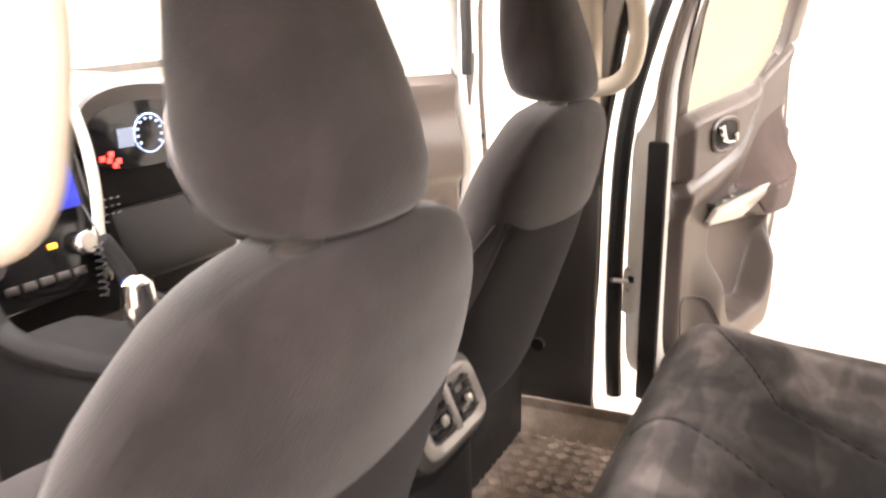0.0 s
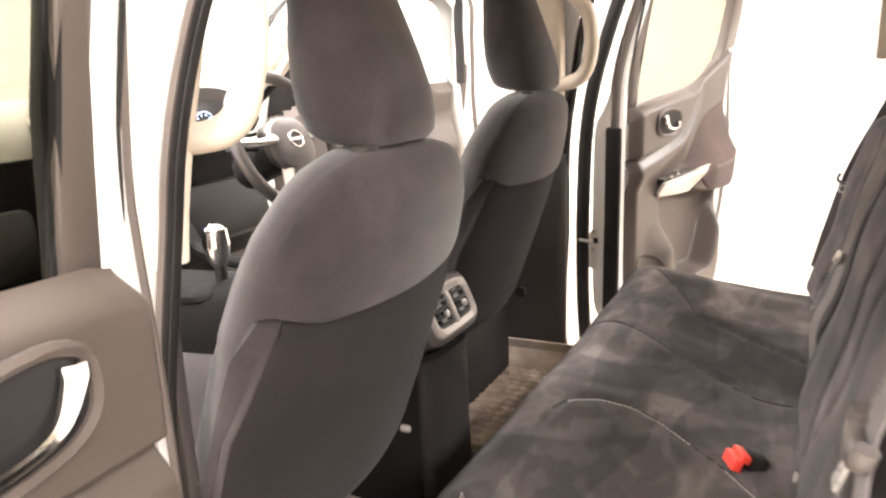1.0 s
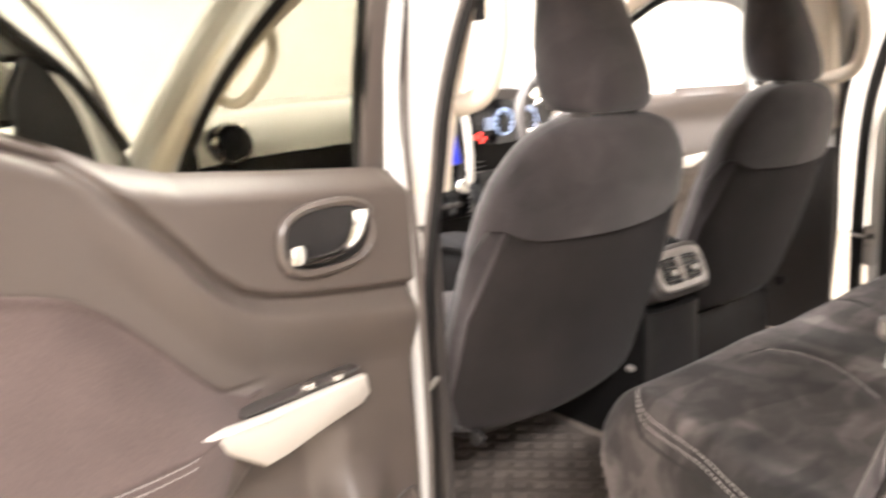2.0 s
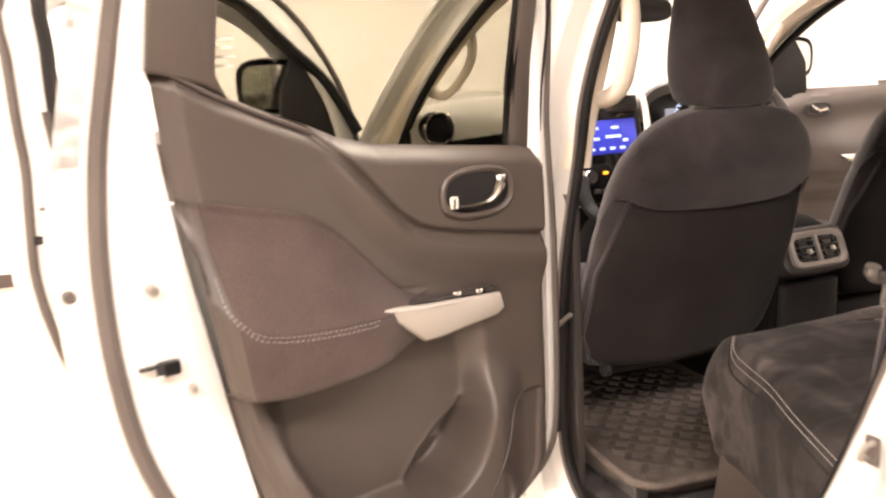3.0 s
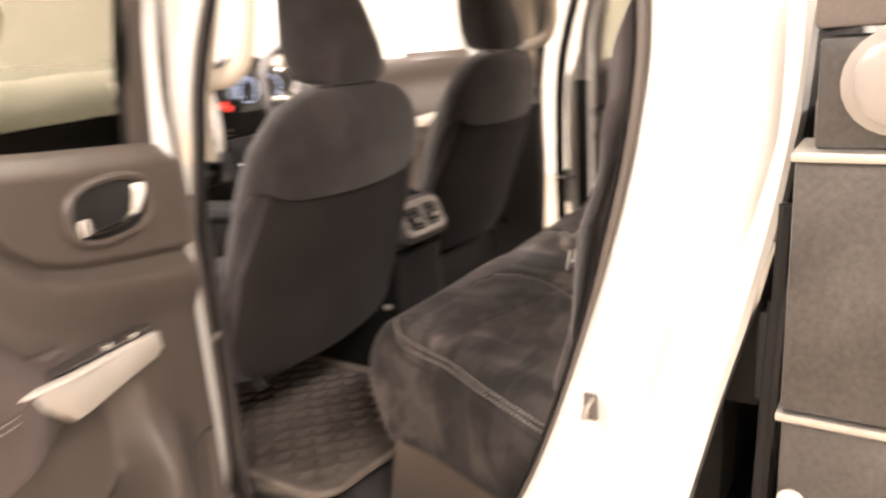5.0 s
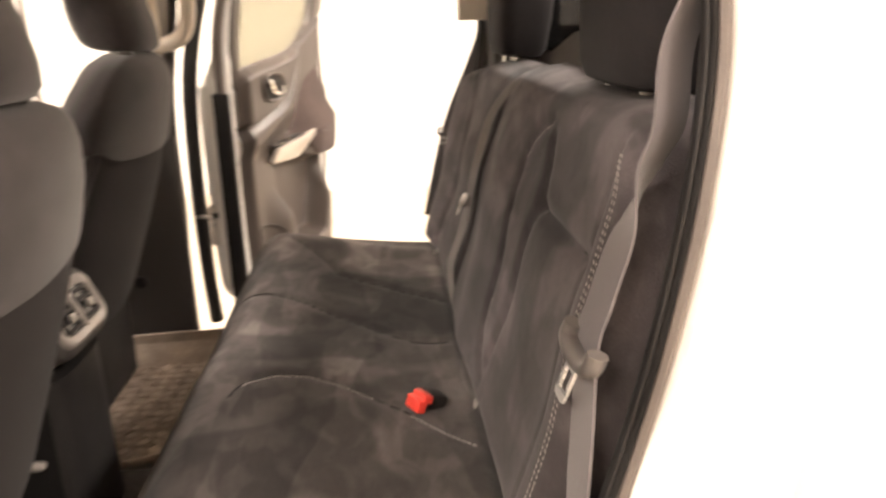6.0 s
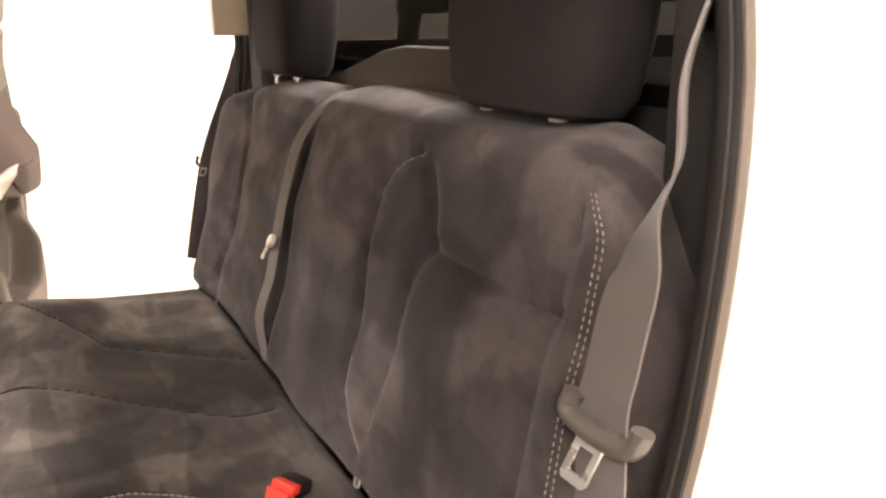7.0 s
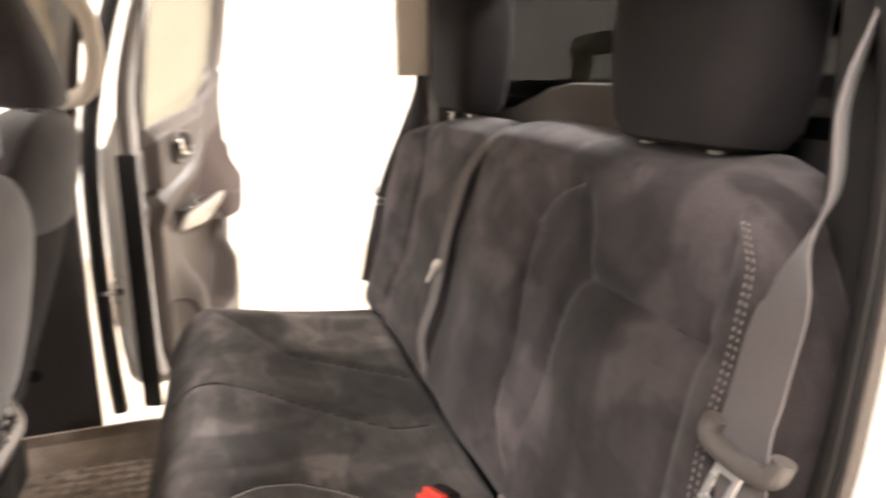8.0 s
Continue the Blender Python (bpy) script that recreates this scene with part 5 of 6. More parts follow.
# small anchor pins at the foot of the backrest
for x, s in ((-0.252, 0.03), (0.449, 0.03)):
    bm = bmesh.new()
    c = on_back(x, s)
    tube(bm, smoothline([c + Vector((-0.004, 0, 0.005)), c + Vector((-0.005, 0.003, -0.003)), c + Vector((0.003, 0.004, -0.005)), c + Vector((0.005, 0.002, 0.004))], 4), 0.0018, 6)
    part("anchor_tag", bm, THREAD, bench, "small white child-seat anchor tag")


def rear_headrest(cx):
    bm = bmesh.new()
    hr = [(1.403, 0.085, 0.030), (1.408, 0.108, 0.042), (1.425, 0.122, 0.050), (1.48, 0.130, 0.055), (1.54, 0.132, 0.056), (1.60, 0.126, 0.053), (1.64, 0.110, 0.044), (1.66, 0.085, 0.03), (1.668, 0.05, 0.012)]
    loft(bm, [oval((cx - 0.012, -0.640 - (z - 1.41) * 0.08, z - 0.004), (1, 0, 0), (0, 1, 0.1), w * 0.96, d, 36, 3.6) for z, w, d in hr])
    head = part("headrest", bm, HEADCLOTH, bench, "black cloth rear headrest")
    for s in (-1, 1):
        bm = bmesh.new()
        tube(bm, [(cx + s * 0.061, -0.632, 1.38), (cx + s * 0.061, -0.635, 1.43)], 0.006, 10)
        part("headrest_post", bm, CHROME, head)
        bm = bmesh.new()
        loft(bm, [oval((cx + s * 0.061, -0.632, z), (1, 0, 0), (0, 1, 0), a, b, 16, 2.4) for z, a, b in ((1.396, 0.011, 0.007), (1.4015, 0.011, 0.007), (1.403, 0.009, 0.005))])
        part("post_guide", bm, SILVER, head, "pale post guide")


rear_headrest(-0.338)
rear_headrest(0.422)

# ---- centre console with rear vents ----
CX = -0.042
con = part("centre_console", loft(bmesh.new(), [oval((CX, y, (z0 + z1) / 2), (1, 0, 0), (0, 0, 1), w, (z1 - z0) / 2, 28, 4.0) for y, z0, z1, w in
      ((0.150, 0.64, 0.96, 0.078), (0.140, 0.64, 1.09, 0.098), (0.155, 0.62, 1.112, 0.104), (0.20, 0.62, 1.128, 0.106), (0.32, 0.62, 1.135, 0.106), (0.50, 0.62, 1.125, 0.105), (0.66, 0.62, 1.06, 0.12), (0.95, 0.62, 1.04, 0.13))]),
      DASHBLACK, truck, "black plastic centre console with rear air vents")
# rear vent block, tilted back
TILT_V = Matrix.Rotation(radians(-24), 3, "X")
VC = Vector((CX, 0.128, 1.058))


def V3(x, z, y=0.0):
    return VC + TILT_V @ Vector((x, y, z))


bm = bmesh.new()
loft(bm, [[V3(p.x, p.z, y) for p in oval((0, 0, 0), (1, 0, 0), (0, 0, 1), a, b, 32, 5)] for y, a, b in ((0.05, 0.098, 0.055), (0.0, 0.098, 0.055), (-0.006, 0.092, 0.050), (-0.008, 0.08, 0.042))])
vent = part("rear_vent", bm, PLASTIC, truck, "rear air vent block with silver bezel")
bm = bmesh.new()
prof = [(-0.007, 0.083, 0.044), (-0.013, 0.082, 0.043), (-0.015, 0.078, 0.039), (-0.012, 0.066, 0.029), (-0.006, 0.065, 0.028)]
loft(bm, [[V3(p.x, p.z, y) for p in oval((0, 0, 0), (1, 0, 0), (0, 0, 1), a, b, 40, 5)] for y, a, b in prof], (False, False))
part("vent_bezel", bm, BEZEL, vent, "satin silver vent bezel")
bm = bmesh.new()
rbox(bm, V3(0, 0, -0.0105), (0.010, 0.012, 0.062), 0.002, TILT_V)
part("vent_divider", bm, BEZEL, vent)
bm = bmesh.new()
rbox(bm, V3(0, 0, -0.007), (0.130, 0.004, 0.057), 0.0, TILT_V)
part("vent_hollow", bm, GLOSS, vent)
for s in (-1, 1):
    for k in range(4):
        bm = bmesh.new()
        rbox(bm, V3(s * 0.035, -0.021 + 0.014 * k, -0.0105), (0.056, 0.010, 0.0022), 0.0008, TILT_V @ Matrix.Rotation(0.4, 3, "X"))
        part("vent_slat", bm, PLASTIC, vent)
    bm = bmesh.new()
    rbox(bm, V3(s * 0.035 + 0.006, -0.006, -0.015), (0.012, 0.008, 0.014), 0.003, TILT_V)
    part("vent_tab", bm, STEEL, vent)
    for k in (-1, 1):
        bm = bmesh.new()
        rbox(bm, V3(s * 0.035 + k * 0.017, 0, -0.009), (0.002, 0.008, 0.055), 0.0, TILT_V)
        part("vent_vane", bm, RUBBER, vent)
bm = bmesh.new()
loft(bm, [oval((CX + s0, 0.118 + dy, z), (1, 0, 0), (0, 1, 0), 0.088, 0.03, 24, 3) for s0, dy, z in ((0, 0.02, 0.62), (0, 0.028, 0.80), (0, 0.03, 0.98))])
part("console_rear_cover", bm, RUBBER, truck, "black console rear cover")
for x, y, z in ((CX + 0.105, 0.175, 0.815), (CX - 0.11, 0.16, 0.86)):
    bm = bmesh.new()
    loft(bm, [oval((x, y + d, z), (1, 0, 0), (0, 0, 1), r, r, 12, 2) for d, r in ((0.01, 0.007), (-0.004, 0.0065), (-0.007, 0.004))])
    part("console_stud", bm, BEZEL, truck, "grey plastic stud")

# gear lever and handbrake tops
bm = bmesh.new()
tube(bm, [(-0.085, 0.63, 1.03), (-0.085, 0.635, 1.12)], 0.012, 8)
part("gear_stick", bm, RUBBER, truck)
bm = bmesh.new()
loft(bm, [oval((-0.085, 0.637, z), (1, 0, 0), (0, 1, 0), r, r * 1.1, 16, 2.2) for z, r in ((1.10, 0.012), (1.12, 0.022), (1.15, 0.026), (1.18, 0.022), (1.19, 0.010))])
part("gear_knob", bm, CHROME, truck, "chrome-capped gear knob")

# ---- dashboard ----
bm = bmesh.new()
prof = [(1.44, 0.95), (1.12, 0.93), (1.07, 1.00), (1.055, 1.10), (1.065, 1.20), (1.080, 1.33), (1.12, 1.395), (1.21, 1.422), (1.44, 1.405)]
P = smoothline([(0, y, z) for y, z in prof], 4)
loft(bm, [[Vector((x, p.y + 0.08 * (abs(x) / 0.66) ** 3 * (p.y < 1.3), p.z - 0.03 * (abs(x) / 0.66) ** 4)) for p in P] for x in frange(-0.66, 0.66, 22)], (True, True))
dash = part("dashboard", bm, DASHBLACK, truck, "dark moulded dashboard with blue display")
bm = bmesh.new()
P = [p for p in P if p.z > 1.285]
loft(bm, [[Vector((x, p.y + 0.08 * (abs(x) / 0.66) ** 3 * (p.y < 1.3) - 0.003, p.z + 0.004 - 0.03 * (abs(x) / 0.66) ** 4)) for p in P] for x in frange(-0.655, 0.655, 22)], closed=False)
part("dash_top_pad", bm, DASHTOP, dash, "grey-brown padded dashboard top")
bm = bmesh.new()
loft(bm, [oval((0.33, y, 1.345), (1, 0, 0), (0, 0, 1), w, h, 28, 2.4) for y, w, h in ((1.20, 0.10, 0.04), (1.12, 0.165, 0.085), (1.065, 0.175, 0.093), (1.058, 0.168, 0.086))])
part("cluster_hood", bm, PLASTIC, dash, "dark instrument hood")
bm = bmesh.new()
loft(bm, [oval((0.33, y, 1.325), (1, 0, 0), (0, 0, 1), 0.155, 0.072, 28, 2.4) for y in (1.057, 1.055)])
clus = part("instrument_panel", bm, GLOSS, dash, "lit instrument panel")
for cx in (0.335, 0.445):
    bm = bmesh.new()
    tube(bm, oval((cx, 1.050, 1.325), (1, 0, 0), (0, 0, 1), 0.042, 0.042, 28, 2), 0.0015, 6, True)
    for k in range(10):
        a = math.pi * (1.2 - 1.4 * k / 9)
        rbox(bm, (cx + 0.033 * math.cos(a), 1.050, 1.325 + 0.033 * math.sin(a)), (0.005, 0.002, 0.005), 0.0)
    part("dial", bm, SCREENTXT, clus, "pale lit dial")
bm = bmesh.new()
rbox(bm, (0.272, 1.051, 1.322), (0.040, 0.003, 0.040), 0.0)
part("cluster_display", bm, SCREENDIM, clus)
for k, (x, z) in enumerate(((0.205, 1.285), (0.222, 1.280), (0.236, 1.268), (0.228, 1.292), (0.245, 1.276))):
    bm = bmesh.new()
    rbox(bm, (x, 1.050, z), (0.012, 0.003, 0.011), 0.001)
    part("tell_tale", bm, WARNRED, clus, "red warning lamp")
# centre stack
bm = bmesh.new()
rbox(bm, (0.0, 1.045, 1.215), (0.30, 0.05, 0.36), 0.02, Matrix.Rotation(radians(-14), 3, "X"))
part("centre_fascia", bm, GLOSS, dash, "gloss black centre fascia")
RT = Matrix.Rotation(radians(-14), 3, "X")


def S3(x, z, y=0.0):
    return Vector((0.0, 1.045, 1.215)) + RT @ Vector((x, y - 0.027, z))


bm = bmesh.new()
rbox(bm, S3(0.015, 0.045, -0.001), (0.20, 0.006, 0.115), 0.003, RT)
scr = part("display", bm, SCREENBLUE, dash, "lit blue touch screen")
for x, z, w in ((-0.06, 0.075, 0.05), (0.03, 0.075, 0.03), (-0.05, 0.04, 0.03), (0.02, 0.045, 0.06), (0.065, 0.03, 0.02), (-0.07, 0.005, 0.02), (-0.03, 0.005, 0.02), (0.01, 0.005, 0.02), (0.05, 0.005, 0.02)):
    bm = bmesh.new()
    rbox(bm, S3(x, z, -0.005), (w, 0.002, 0.009), 0.0, RT)
    part("display_mark", bm, SCREENTXT, scr)
for s in (-1, 1):
    bm = bmesh.new()
    tube(bm, smoothline([S3(s * 0.160, 0.175, -0.004), S3(s * 0.158, 0.10, -0.012), S3(s * 0.145, 0.0, -0.014), S3(s * 0.120, -0.10, -0.010)], 6), 0.013, 8, False, 0.6)
    part("fascia_trim", bm, SILVER, dash, "silver trim beside the centre fascia")
    bm = bmesh.new()
    rbox(bm, S3(s * 0.072, 0.155, 0.0), (0.125, 0.02, 0.058), 0.008, RT)
    v = part("centre_vent", bm, WALLGREY, dash, "grey air vent surround")
    for k in range(5):
        bm = bmesh.new()
        rbox(bm, S3(s * 0.072, 0.135 + 0.010 * k, -0.012), (0.105, 0.010, 0.003), 0.0, RT)
        part("vent_slat", bm, RUBBER, v)
    bm = bmesh.new()
    loft(bm, [[S3(s * 0.095 + p.x, -0.085 + p.z, y) for p in oval((0, 0, 0), (1, 0, 0), (0, 0, 1), r, r, 20, 2)] for y, r in ((0.0, 0.026), (-0.016, 0.024), (-0.020, 0.020))])
    kn = part("climate_knob", bm, CHROME, dash, "chrome-ringed climate knob")
    bm = bmesh.new()
    rbox(bm, S3(s * 0.030, -0.075, -0.002), (0.018, 0.003, 0.010), 0.001, RT)
    part("button_light", bm, WARNAMBER, dash, "amber lit button")
    bm = bmesh.new()
    loft(bm, [oval((s * 0.575, y, 1.335), (1, 0, 0), (0, 0, 1), r, r, 24, 2) for y, r in ((1.16, 0.055), (1.115, 0.056), (1.105, 0.050), (1.112, 0.043))])
    ov = part("side_vent", bm, GLOSS, dash, "round side air vent with chrome ring")
    bm = bmesh.new()
    tube(bm, oval((s * 0.575, 1.105, 1.335), (1, 0, 0), (0, 0, 1), 0.049, 0.049, 28, 2), 0.005, 6, True)
    part("vent_ring", bm, CHROME, ov)
for k in range(5):
    bm = bmesh.new()
    rbox(bm, S3(-0.07 + 0.035 * k, -0.135, 0.0), (0.026, 0.008, 0.016), 0.003, RT)
    part("button", bm, PLASTIC, dash)

# small lit switches beside the stack, and the padded wing that runs from it along the console
for k in range(10):
    bm = bmesh.new()
    rbox(bm, (0.185 + 0.016 * (k % 3), 1.035, 1.205 - 0.016 * (k // 3)), (0.006, 0.003, 0.003), 0.0)
    part("switch_mark", bm, THREAD, dash, "tiny pale switch marking")
for s in (-1, 1):
    bm = bmesh.new()
    tube(bm, smoothline([S3(s * 0.128, -0.08, -0.006), S3(s * 0.140, -0.15, -0.03), (s * 0.135, 0.90, 1.035), (s * 0.125, 0.74, 1.02), (s * 0.120, 0.62, 1.03)], 6), [0.016] + [0.024] * 22 + [0.018] * 2, 10, False, 0.7)
    part("console_wing", bm, DASHBLACK, dash, "dark padded console wing")

bm = bmesh.new()
rbox(bm, (0.37, 1.055, 1.09), (0.34, 0.07, 0.17), 0.03, Matrix.Rotation(radians(-18), 3, "X"))
part("knee_panel", bm, RUBBER, dash, "dark knee panel below the steering column")
bm = bmesh.new()
rbox(bm, (-0.37, 1.050, 1.13), (0.34, 0.05, 0.15), 0.025, Matrix.Rotation(radians(-12), 3, "X"))
part("glovebox_lid", bm, RUBBER, dash, "dark glovebox lid")

dash.location.z = 0.018

# ---- steering wheel ----
SW = Vector((0.360, 0.793, 1.305))
RS = Matrix.Rotation(radians(-24), 3, "X")


def W3(x, z, y=0.0):
    return SW + RS @ Vector((x, y, z))


bm = bmesh.new()
tube(bm, [W3(0.185 * math.cos(a), 0.185 * math.sin(a)) for a in frange(0, 2 * math.pi, 48)[:-1]], 0.0165, 10, True)
wheel = part("steering_wheel", bm, PLASTIC, truck, "black leather steering wheel with silver spokes")
bm = bmesh.new()
loft(bm, [[W3(p.x, p.z - 0.01, y) for p in oval((0, 0, 0), (1, 0, 0), (0, 0, 1), a, b, 28, 2.6)] for y, a, b in ((0.03, 0.06, 0.05), (-0.005, 0.082, 0.075), (-0.022, 0.075, 0.068), (-0.032, 0.05, 0.045))])
part("airbag_pad", bm, PLASTIC, wheel, "dark airbag pad")
bm = bmesh.new()
tube(bm, [W3(p.x, p.z - 0.005, -0.034) for p in oval((0, 0, 0), (1, 0, 0), (0, 0, 1), 0.025, 0.022, 24, 2)], 0.0024, 6, True)
rbox(bm, W3(0, -0.005, -0.035), (0.052, 0.003, 0.008), 0.001, RS)
part("badge", bm, CHROME, wheel, "plain chrome badge")
for s in (-1, 1):
    bm = bmesh.new()
    tube(bm, [W3(s * 0.07, 0.01, -0.012), W3(s * 0.12, 0.012, -0.010), W3(s * 0.175, 0.02, 0)], [0.028, 0.022, 0.016], 10, False, 0.5)
    part("spoke", bm, SILVER, wheel, "silver steering wheel spoke")
    bm = bmesh.new()
    rbox(bm, W3(s * 0.112, 0.012, -0.024), (0.034, 0.006, 0.026), 0.003, RS)
    part("spoke_switch", bm, GLOSS, wheel)
    bm = bmesh.new()
    tube(bm, [W3(s * 0.045, -0.07, -0.006), W3(s * 0.065, -0.12, -0.004), W3(s * 0.08, -0.165, 0)], [0.016, 0.013, 0.012], 8, False, 0.5)
    part("spoke", bm, SILVER, wheel)
bm = bmesh.new()
tube(bm, [W3(0, -0.01, 0.0), W3(0, -0.02, 0.17)], [0.06, 0.05], 12)
part("steering_column", bm, DASHBLACK, wheel)

for s in (-1, 1):
    bm = bmesh.new()
    tube(bm, [W3(s * 0.04, 0.01, 0.06), W3(s * 0.13, 0.02, 0.055), W3(s * 0.16, 0.025, 0.05)], [0.007, 0.008, 0.010], 8)
    part("column_stalk", bm, RUBBER, wheel, "black column stalk")
cable = thing("coiled_cable", (0.10, 0.90, 1.05), "black coiled cable hanging beside the console", "cable")
bm = bmesh.new()
tube(bm, [(0.075 + 0.008 * math.cos(a), 0.93 + 0.008 * math.sin(a), 1.060 + 0.0022 * a) for a in frange(0, 50, 260)], 0.0018, 5)
part("coil", bm, RUBBER, cable)
bm = bmesh.new()
tube(bm, smoothline([(0.083, 0.93, 1.168), (0.085, 0.945, 1.20), (0.10, 0.985, 1.225), (0.11, 1.01, 1.23)], 5), 0.0022, 6)
part("lead", bm, RUBBER, cable)

# ---- rear-view mirror ----
mirror = thing("rear_view_mirror", (0, 0.86, 1.66), "small dark rear-view mirror below the windscreen top", "mirror")
bm = bmesh.new()
loft(bm, [oval((0.0, 0.84 + y, 1.668), (1, 0, 0), (0, 0, 1), a, b, 24, 3) for y, a, b in ((0.03, 0.07, 0.02), (0.0, 0.115, 0.034), (-0.006, 0.11, 0.03))])
part("housing", bm, RUBBER, mirror)
bm = bmesh.new()
tube(bm, [(0, 0.87, 1.67), (0, 0.885, 1.715)], 0.012, 8)
part("stalk", bm, RUBBER, mirror)

# ---- floor mats with a woven tread ----


def floor_mat(outline, z, label, rubber, wall):
    n = len(outline)
    cx, cy = sum(p[0] for p in outline) / n, sum(p[1] for p in outline) / n
    t = thing("floor_mat", (cx, cy, z), label, "floor mat", "rubber floor mats")
    P = smoothline([(x, y, 0) for x, y in outline], 5, True)
    bm = bmesh.new()

    def ring(k, zz):
        return [Vector((cx + (p.x - cx) * k, cy + (p.y - cy) * k, zz + (wall * ease(0.50, 0.60, abs(p.x)) if k > 0.98 else 0.0))) for p in P]
    loft(bm, [ring(0.78, z - 0.064), ring(0.80, z - 0.008), ring(1.0, z - 0.006), ring(1.012, z + 0.004), ring(1.005, z + 0.011), ring(0.985, z + 0.009), ring(0.96, z + 0.002), ring(0.5, z + 0.001)])
    part("tray", bm, rubber, t, "dusty black rubber mat tray with raised rim")
    if not wall:
        bm = bmesh.new()
        tube(bm, [p + Vector((0, 0, 0.003)) for p in ring(1.004, z)], 0.0085, 8, True, 1.0)
        part("lip", bm, MATRIM, t, "scuffed pale lip of the mat")
    bm = bmesh.new()
    poly = [(cx + (p.x - cx) * 0.93, cy + (p.y - cy) * 0.93) for p in P]
    x0, x1 = min(p[0] for p in poly), max(p[0] for p in poly)
    y0, y1 = min(p[1] for p in poly), max(p[1] for p in poly)
    step = 0.030
    i = 0
    y = y0
    while y < y1:
        x = x0
        j = 0
        while x < x1:
            if inside(poly, x, y):
                ang = radians(45 if (i + j) % 2 else -45)
                for o in (-0.007, 0.0, 0.007):
                    c = Vector((x, y, z + 0.005)) + Vector((-math.sin(ang), math.cos(ang), 0)) * o
                    rbox(bm, c, (0.024, 0.003, 0.004), 0.0, Matrix.Rotation(ang, 3, "Z"))
            x += step
            j += 1
        y += step
        i += 1
    part("tread", bm, rubber, t, "woven herringbone tread bars")
    return t


floor_mat([(-0.60, 0.0), (-0.50, -0.02), (-0.38, -0.03), (-0.22, -0.02), (-0.15, 0.10), (-0.14, 0.30), (-0.14, 0.50), (-0.25, 0.54), (-0.40, 0.53), (-0.47, 0.49), (-0.45, 0.43), (-0.53, 0.40), (-0.60, 0.26), (-0.617, 0.10)], 0.668, "black rubber floor mat with herringbone tread before the rear seat", MATRUB, 0.0)
# far mat uses the paler rubber that carries the doorway's light
floor_mat([(0.63, -0.02), (0.50, -0.06), (0.36, -0.04), (0.22, 0.02), (0.15, 0.20), (0.16, 0.40), (0.32, 0.46), (0.46, 0.46), (0.60, 0.42), (0.64, 0.12)], 0.66, "dusty tan-grey rubber floor mat with turned-up side, paled as if door-lit", LITDUSTMAT, 0.065)

# ---- seat belts ----


def belt_tongue(name_parent, c, right, down, out, scale=1.0):
    """Plastic tongue body and steel loop hanging from it."""
    r, d, o = right.normalized(), down.normalized(), out.normalized()
    bm = bmesh.new()
    pts = smoothline([c - r * 0.034 * scale - d * 0.010, c - r * 0.033 * scale + d * 0.004, c - r * 0.015 * scale + d * 0.010, c + r * 0.018 * scale + d * 0.010, c + r * 0.034 * scale + d * 0.004, c + r * 0.035 * scale - d * 0.010], 5)
    tube(bm, pts, 0.0076 * scale, 12, False, 1.2, o)
    body = part("tongue", bm, TONGUE, name_parent, "grey plastic belt tongue")
    bm = bmesh.new()
    q = c - r * 0.001 * scale + d * 0.014
    hull = [(-0.013, -0.004), (-0.013, 0.036), (-0.010, 0.040), (0.011, 0.040), (0.014, 0.036), (0.014, -0.004)]
    slot = [(-0.0075, 0.010), (-0.0075, 0.030), (-0.006, 0.032), (0.007, 0.032), (0.0085, 0.030), (0.0085, 0.010)]
    at = lambda p, w: q + (r * p[0] + d * p[1] + o * w) * scale
    rows = [[at(p, 0.0012) for p in hull], [at(p, 0.0012) for p in slot], [at(p, -0.0012) for p in slot], [at(p, -0.0012) for p in hull]]
    loft(bm, rows + rows[:1], (False, False))
    part("tongue_plate", bm, PLATE, body, "steel belt tongue plate")


near = thing("seat_belt", (-0.60, -0.5, 0.95), "grey seat belt hanging beside the rear backrest", "seat belt", "rear seat belts")
path = smoothline([(-0.590, -0.645, 1.62), (-0.596, -0.610, 1.52), (-0.598, -0.583, 1.455), *(FOOT + Vector((x, 0, 0)) + RISE * k + OUT * w for x, k, w in ((-0.603, 0.462, 0.050), (-0.599, 0.432, 0.051),
                   (-0.597, 0.397, 0.052), (-0.598, 0.353, 0.054), (-0.602, 0.31, 0.055), (-0.605, 0.278, 0.055), (-0.613, 0.20, 0.036), (-0.620, 0.10, 0.012), (-0.626, 0.02, -0.010)))], 6)
sides = []
for p in path:
    flat = Vector((0.985, 0.10, -0.14)).normalized()
    edge = Vector((0.62, -0.78, 0.05)).normalized()
    s = edge.lerp(flat, ease(1.385, 1.29, p.z)).normalized()
    sides.append(s * 0.0235)
bm = bmesh.new()
ribbon(bm, path, sides)
part("webbing", bm, WEBBING, near, "grey woven belt webbing")
belt_tongue(near, FOOT + Vector((-0.613, 0, 0)) + RISE * 0.276 + OUT * 0.062, Vector((-1.0, 0.0, 0.02)), Vector((0.22, 0.25, -0.92)), Vector((0.1, 0.95, 0.3)))

mid = thing("seat_belt", (0.2, -0.48, 0.98), "narrow grey centre seat belt lying on the rear backrest", "seat belt", "rear seat belts")
line = [(0.120, 0.484), (0.122, 0.46), (0.131, 0.39), (0.140, 0.30), (0.150, 0.23), (0.158, 0.16), (0.160, 0.09), (0.150, 0.02)]
pts = smoothline([on_back(x, s, 0.014) for x, s in line], 6)
bm = bmesh.new()
ribbon(bm, pts, [Vector((0.0045, 0.005, 0.0015)) for p in pts])
part("webbing", bm, WEBPALE, mid, "grey woven belt webbing")
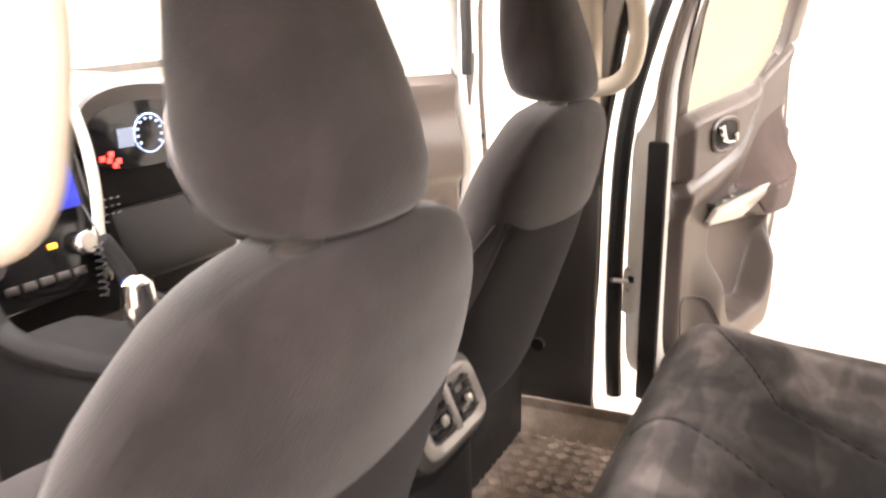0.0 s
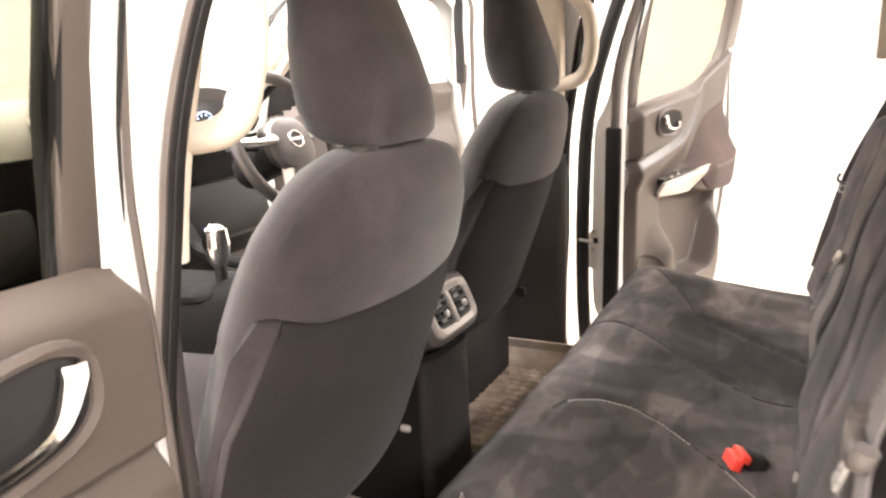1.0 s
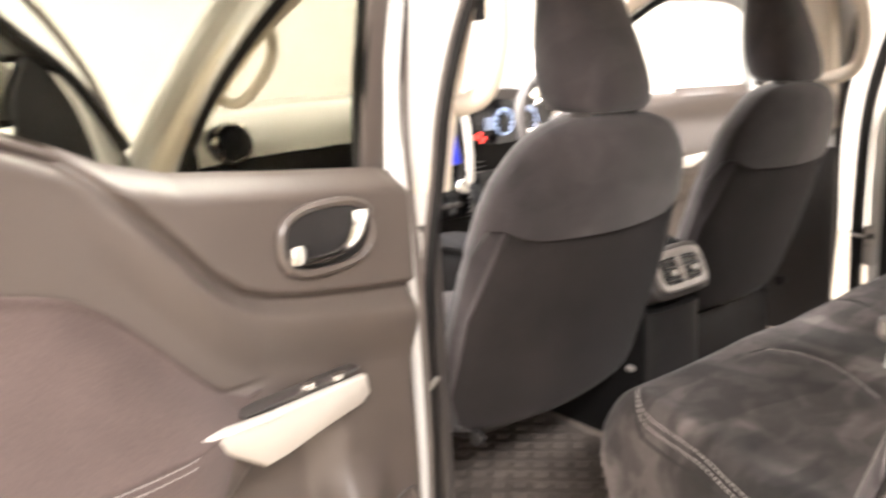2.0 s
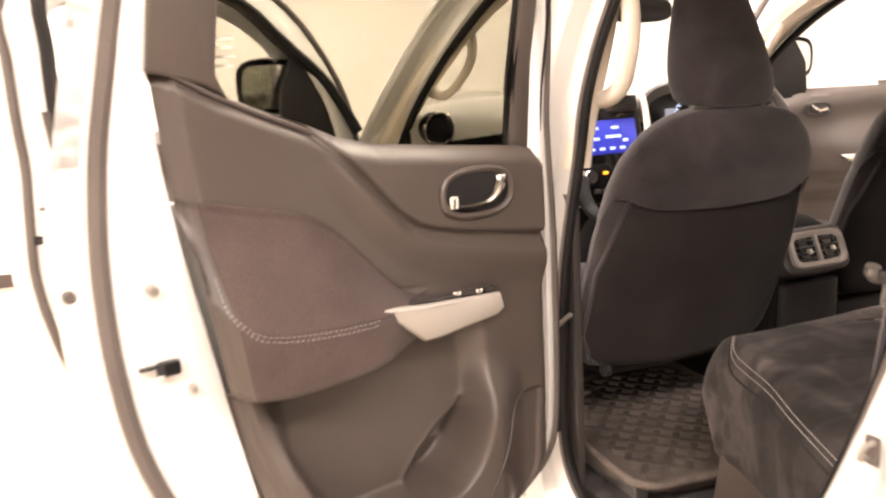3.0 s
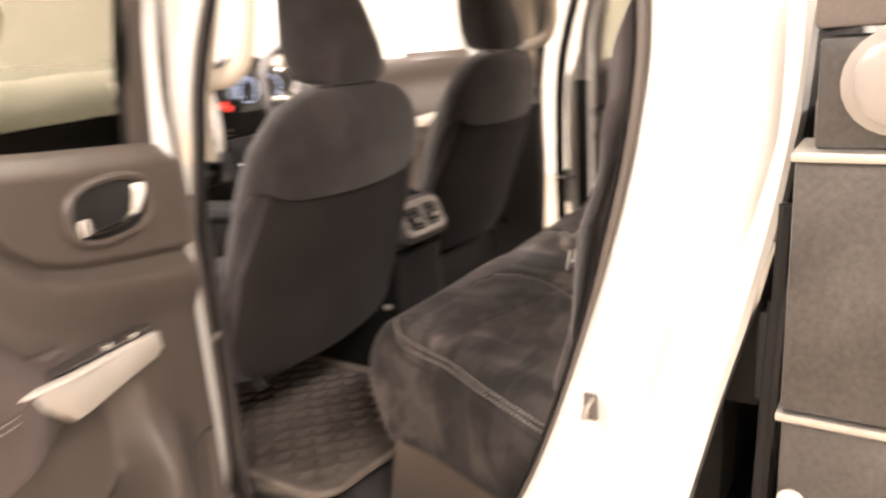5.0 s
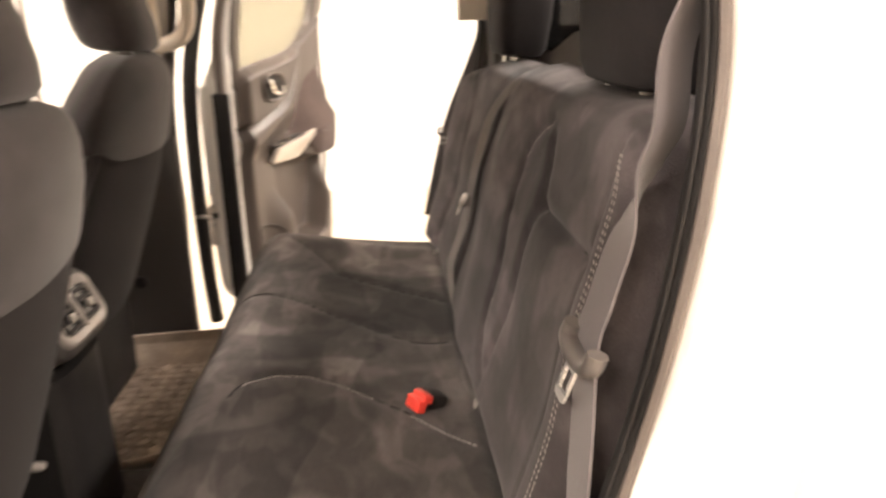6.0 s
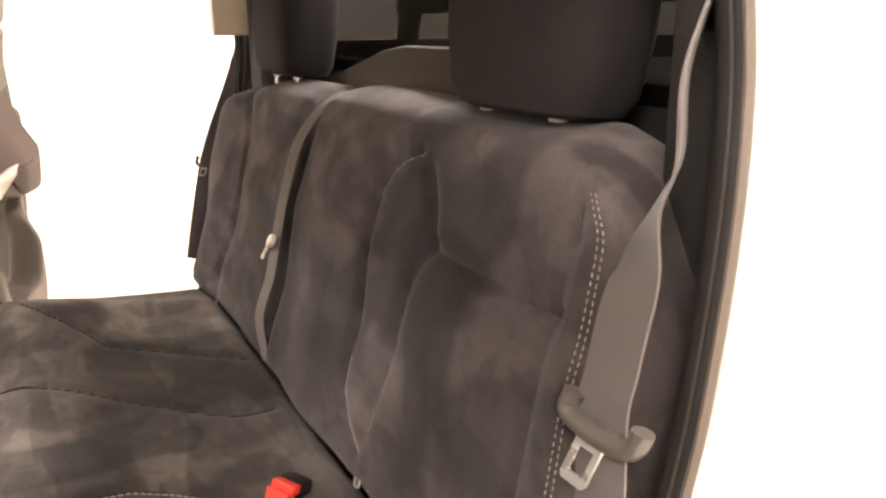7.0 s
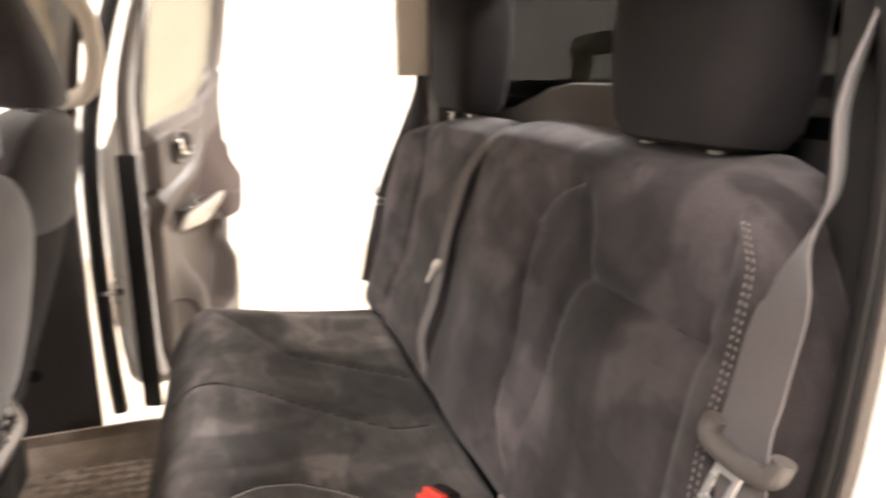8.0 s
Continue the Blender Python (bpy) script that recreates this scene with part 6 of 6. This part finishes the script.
# round tongue body with a straight steel blade
hub, D, O = on_back(0.146, 0.220, 0.030), Vector((0.62, 0.22, -0.75)).normalized(), Vector((0.2, 0.9, 0.3)).normalized()
A = D.cross(O).normalized()
bm = bmesh.new()
loft(bm, [oval(hub + O * d, A, D, r, r * 1.25, 20, 2.2) for d, r in ((-0.005, 0.0075), (-0.003, 0.0095), (0.003, 0.0095), (0.005, 0.0075))])
body = part("tongue", bm, SILVER, mid, "pale grey belt tongue")
bm = bmesh.new()
hull = [(-0.005, 0.008), (-0.005, 0.040), (-0.003, 0.043), (0.003, 0.043), (0.005, 0.040), (0.005, 0.008)]
slot = [(-0.0015, 0.020), (-0.0015, 0.034), (-0.001, 0.035), (0.001, 0.035), (0.0015, 0.034), (0.0015, 0.020)]
rows = [[hub + A * p + D * q + O * w for p, q in shape] for shape, w in ((hull, 0.0015), (slot, 0.0015), (slot, -0.0015), (hull, -0.0015))]
loft(bm, rows + rows[:1], (False, False))
part("tongue_plate", bm, SILVER, body, "bright steel belt tongue blade")

far = thing("seat_belt", (0.66, -0.5, 0.95), "grey seat belt beside the far end of the rear backrest", "seat belt", "rear seat belts")
path = smoothline([(0.60, -0.66, 1.60), (0.635, -0.60, 1.40), (0.655, -0.53, 1.22), (0.662, -0.48, 1.0)], 6)
bm = bmesh.new()
ribbon(bm, path, [Vector((0.006, 0.022, 0.006)) for p in path])
part("webbing", bm, WEBBING, far, "grey woven belt webbing")
belt_tongue(far, Vector((0.652, -0.515, 1.215)), Vector((0.2, 0.9, 0.1)), Vector((0.1, 0.3, -0.9)), Vector((-0.9, 0.2, 0.1)), 0.5)

# red-topped buckle lying on the cushion
buckle = thing("belt_buckle", (-0.225, -0.405, 0.95), "black belt buckle with red release button on the seat", "belt buckle")
c = on_cushion(-0.200, -0.402, 0.012)
R = Matrix.Rotation(radians(28), 3, "Z") @ Matrix.Rotation(radians(20), 3, "X")
bm = bmesh.new()
rbox(bm, c + R @ Vector((0.008, -0.022, 0)), (0.036, 0.030, 0.026), 0.006, R)
part("buckle_body", bm, RUBBER, buckle, "black buckle body")
bm = bmesh.new()
rbox(bm, c + R @ Vector((0.0, 0.002, 0.007)), (0.034, 0.014, 0.012), 0.002, R)
rbox(bm, c + R @ Vector((0.0, 0.010, -0.004)), (0.034, 0.014, 0.018), 0.002, R)
part("release_button", bm, RED, buckle, "red release button")

# striker on the cab's rear pillar
for s in (-1, 1):
    bm = bmesh.new()
    rbox(bm, (s * 0.690, -0.560, 1.022), (0.006, 0.018, 0.036), 0.0025)
    st = part("striker", bm, SEALGREY, truck, "dull steel door striker plate")
    bm = bmesh.new()
    tube(bm, smoothline([(s * 0.690, -0.563, 1.034), (s * 0.706, -0.563, 1.032), (s * 0.706, -0.557, 1.014), (s * 0.690, -0.557, 1.012)], 4), 0.0035, 8)
    part("striker_bolt", bm, STEEL, st)
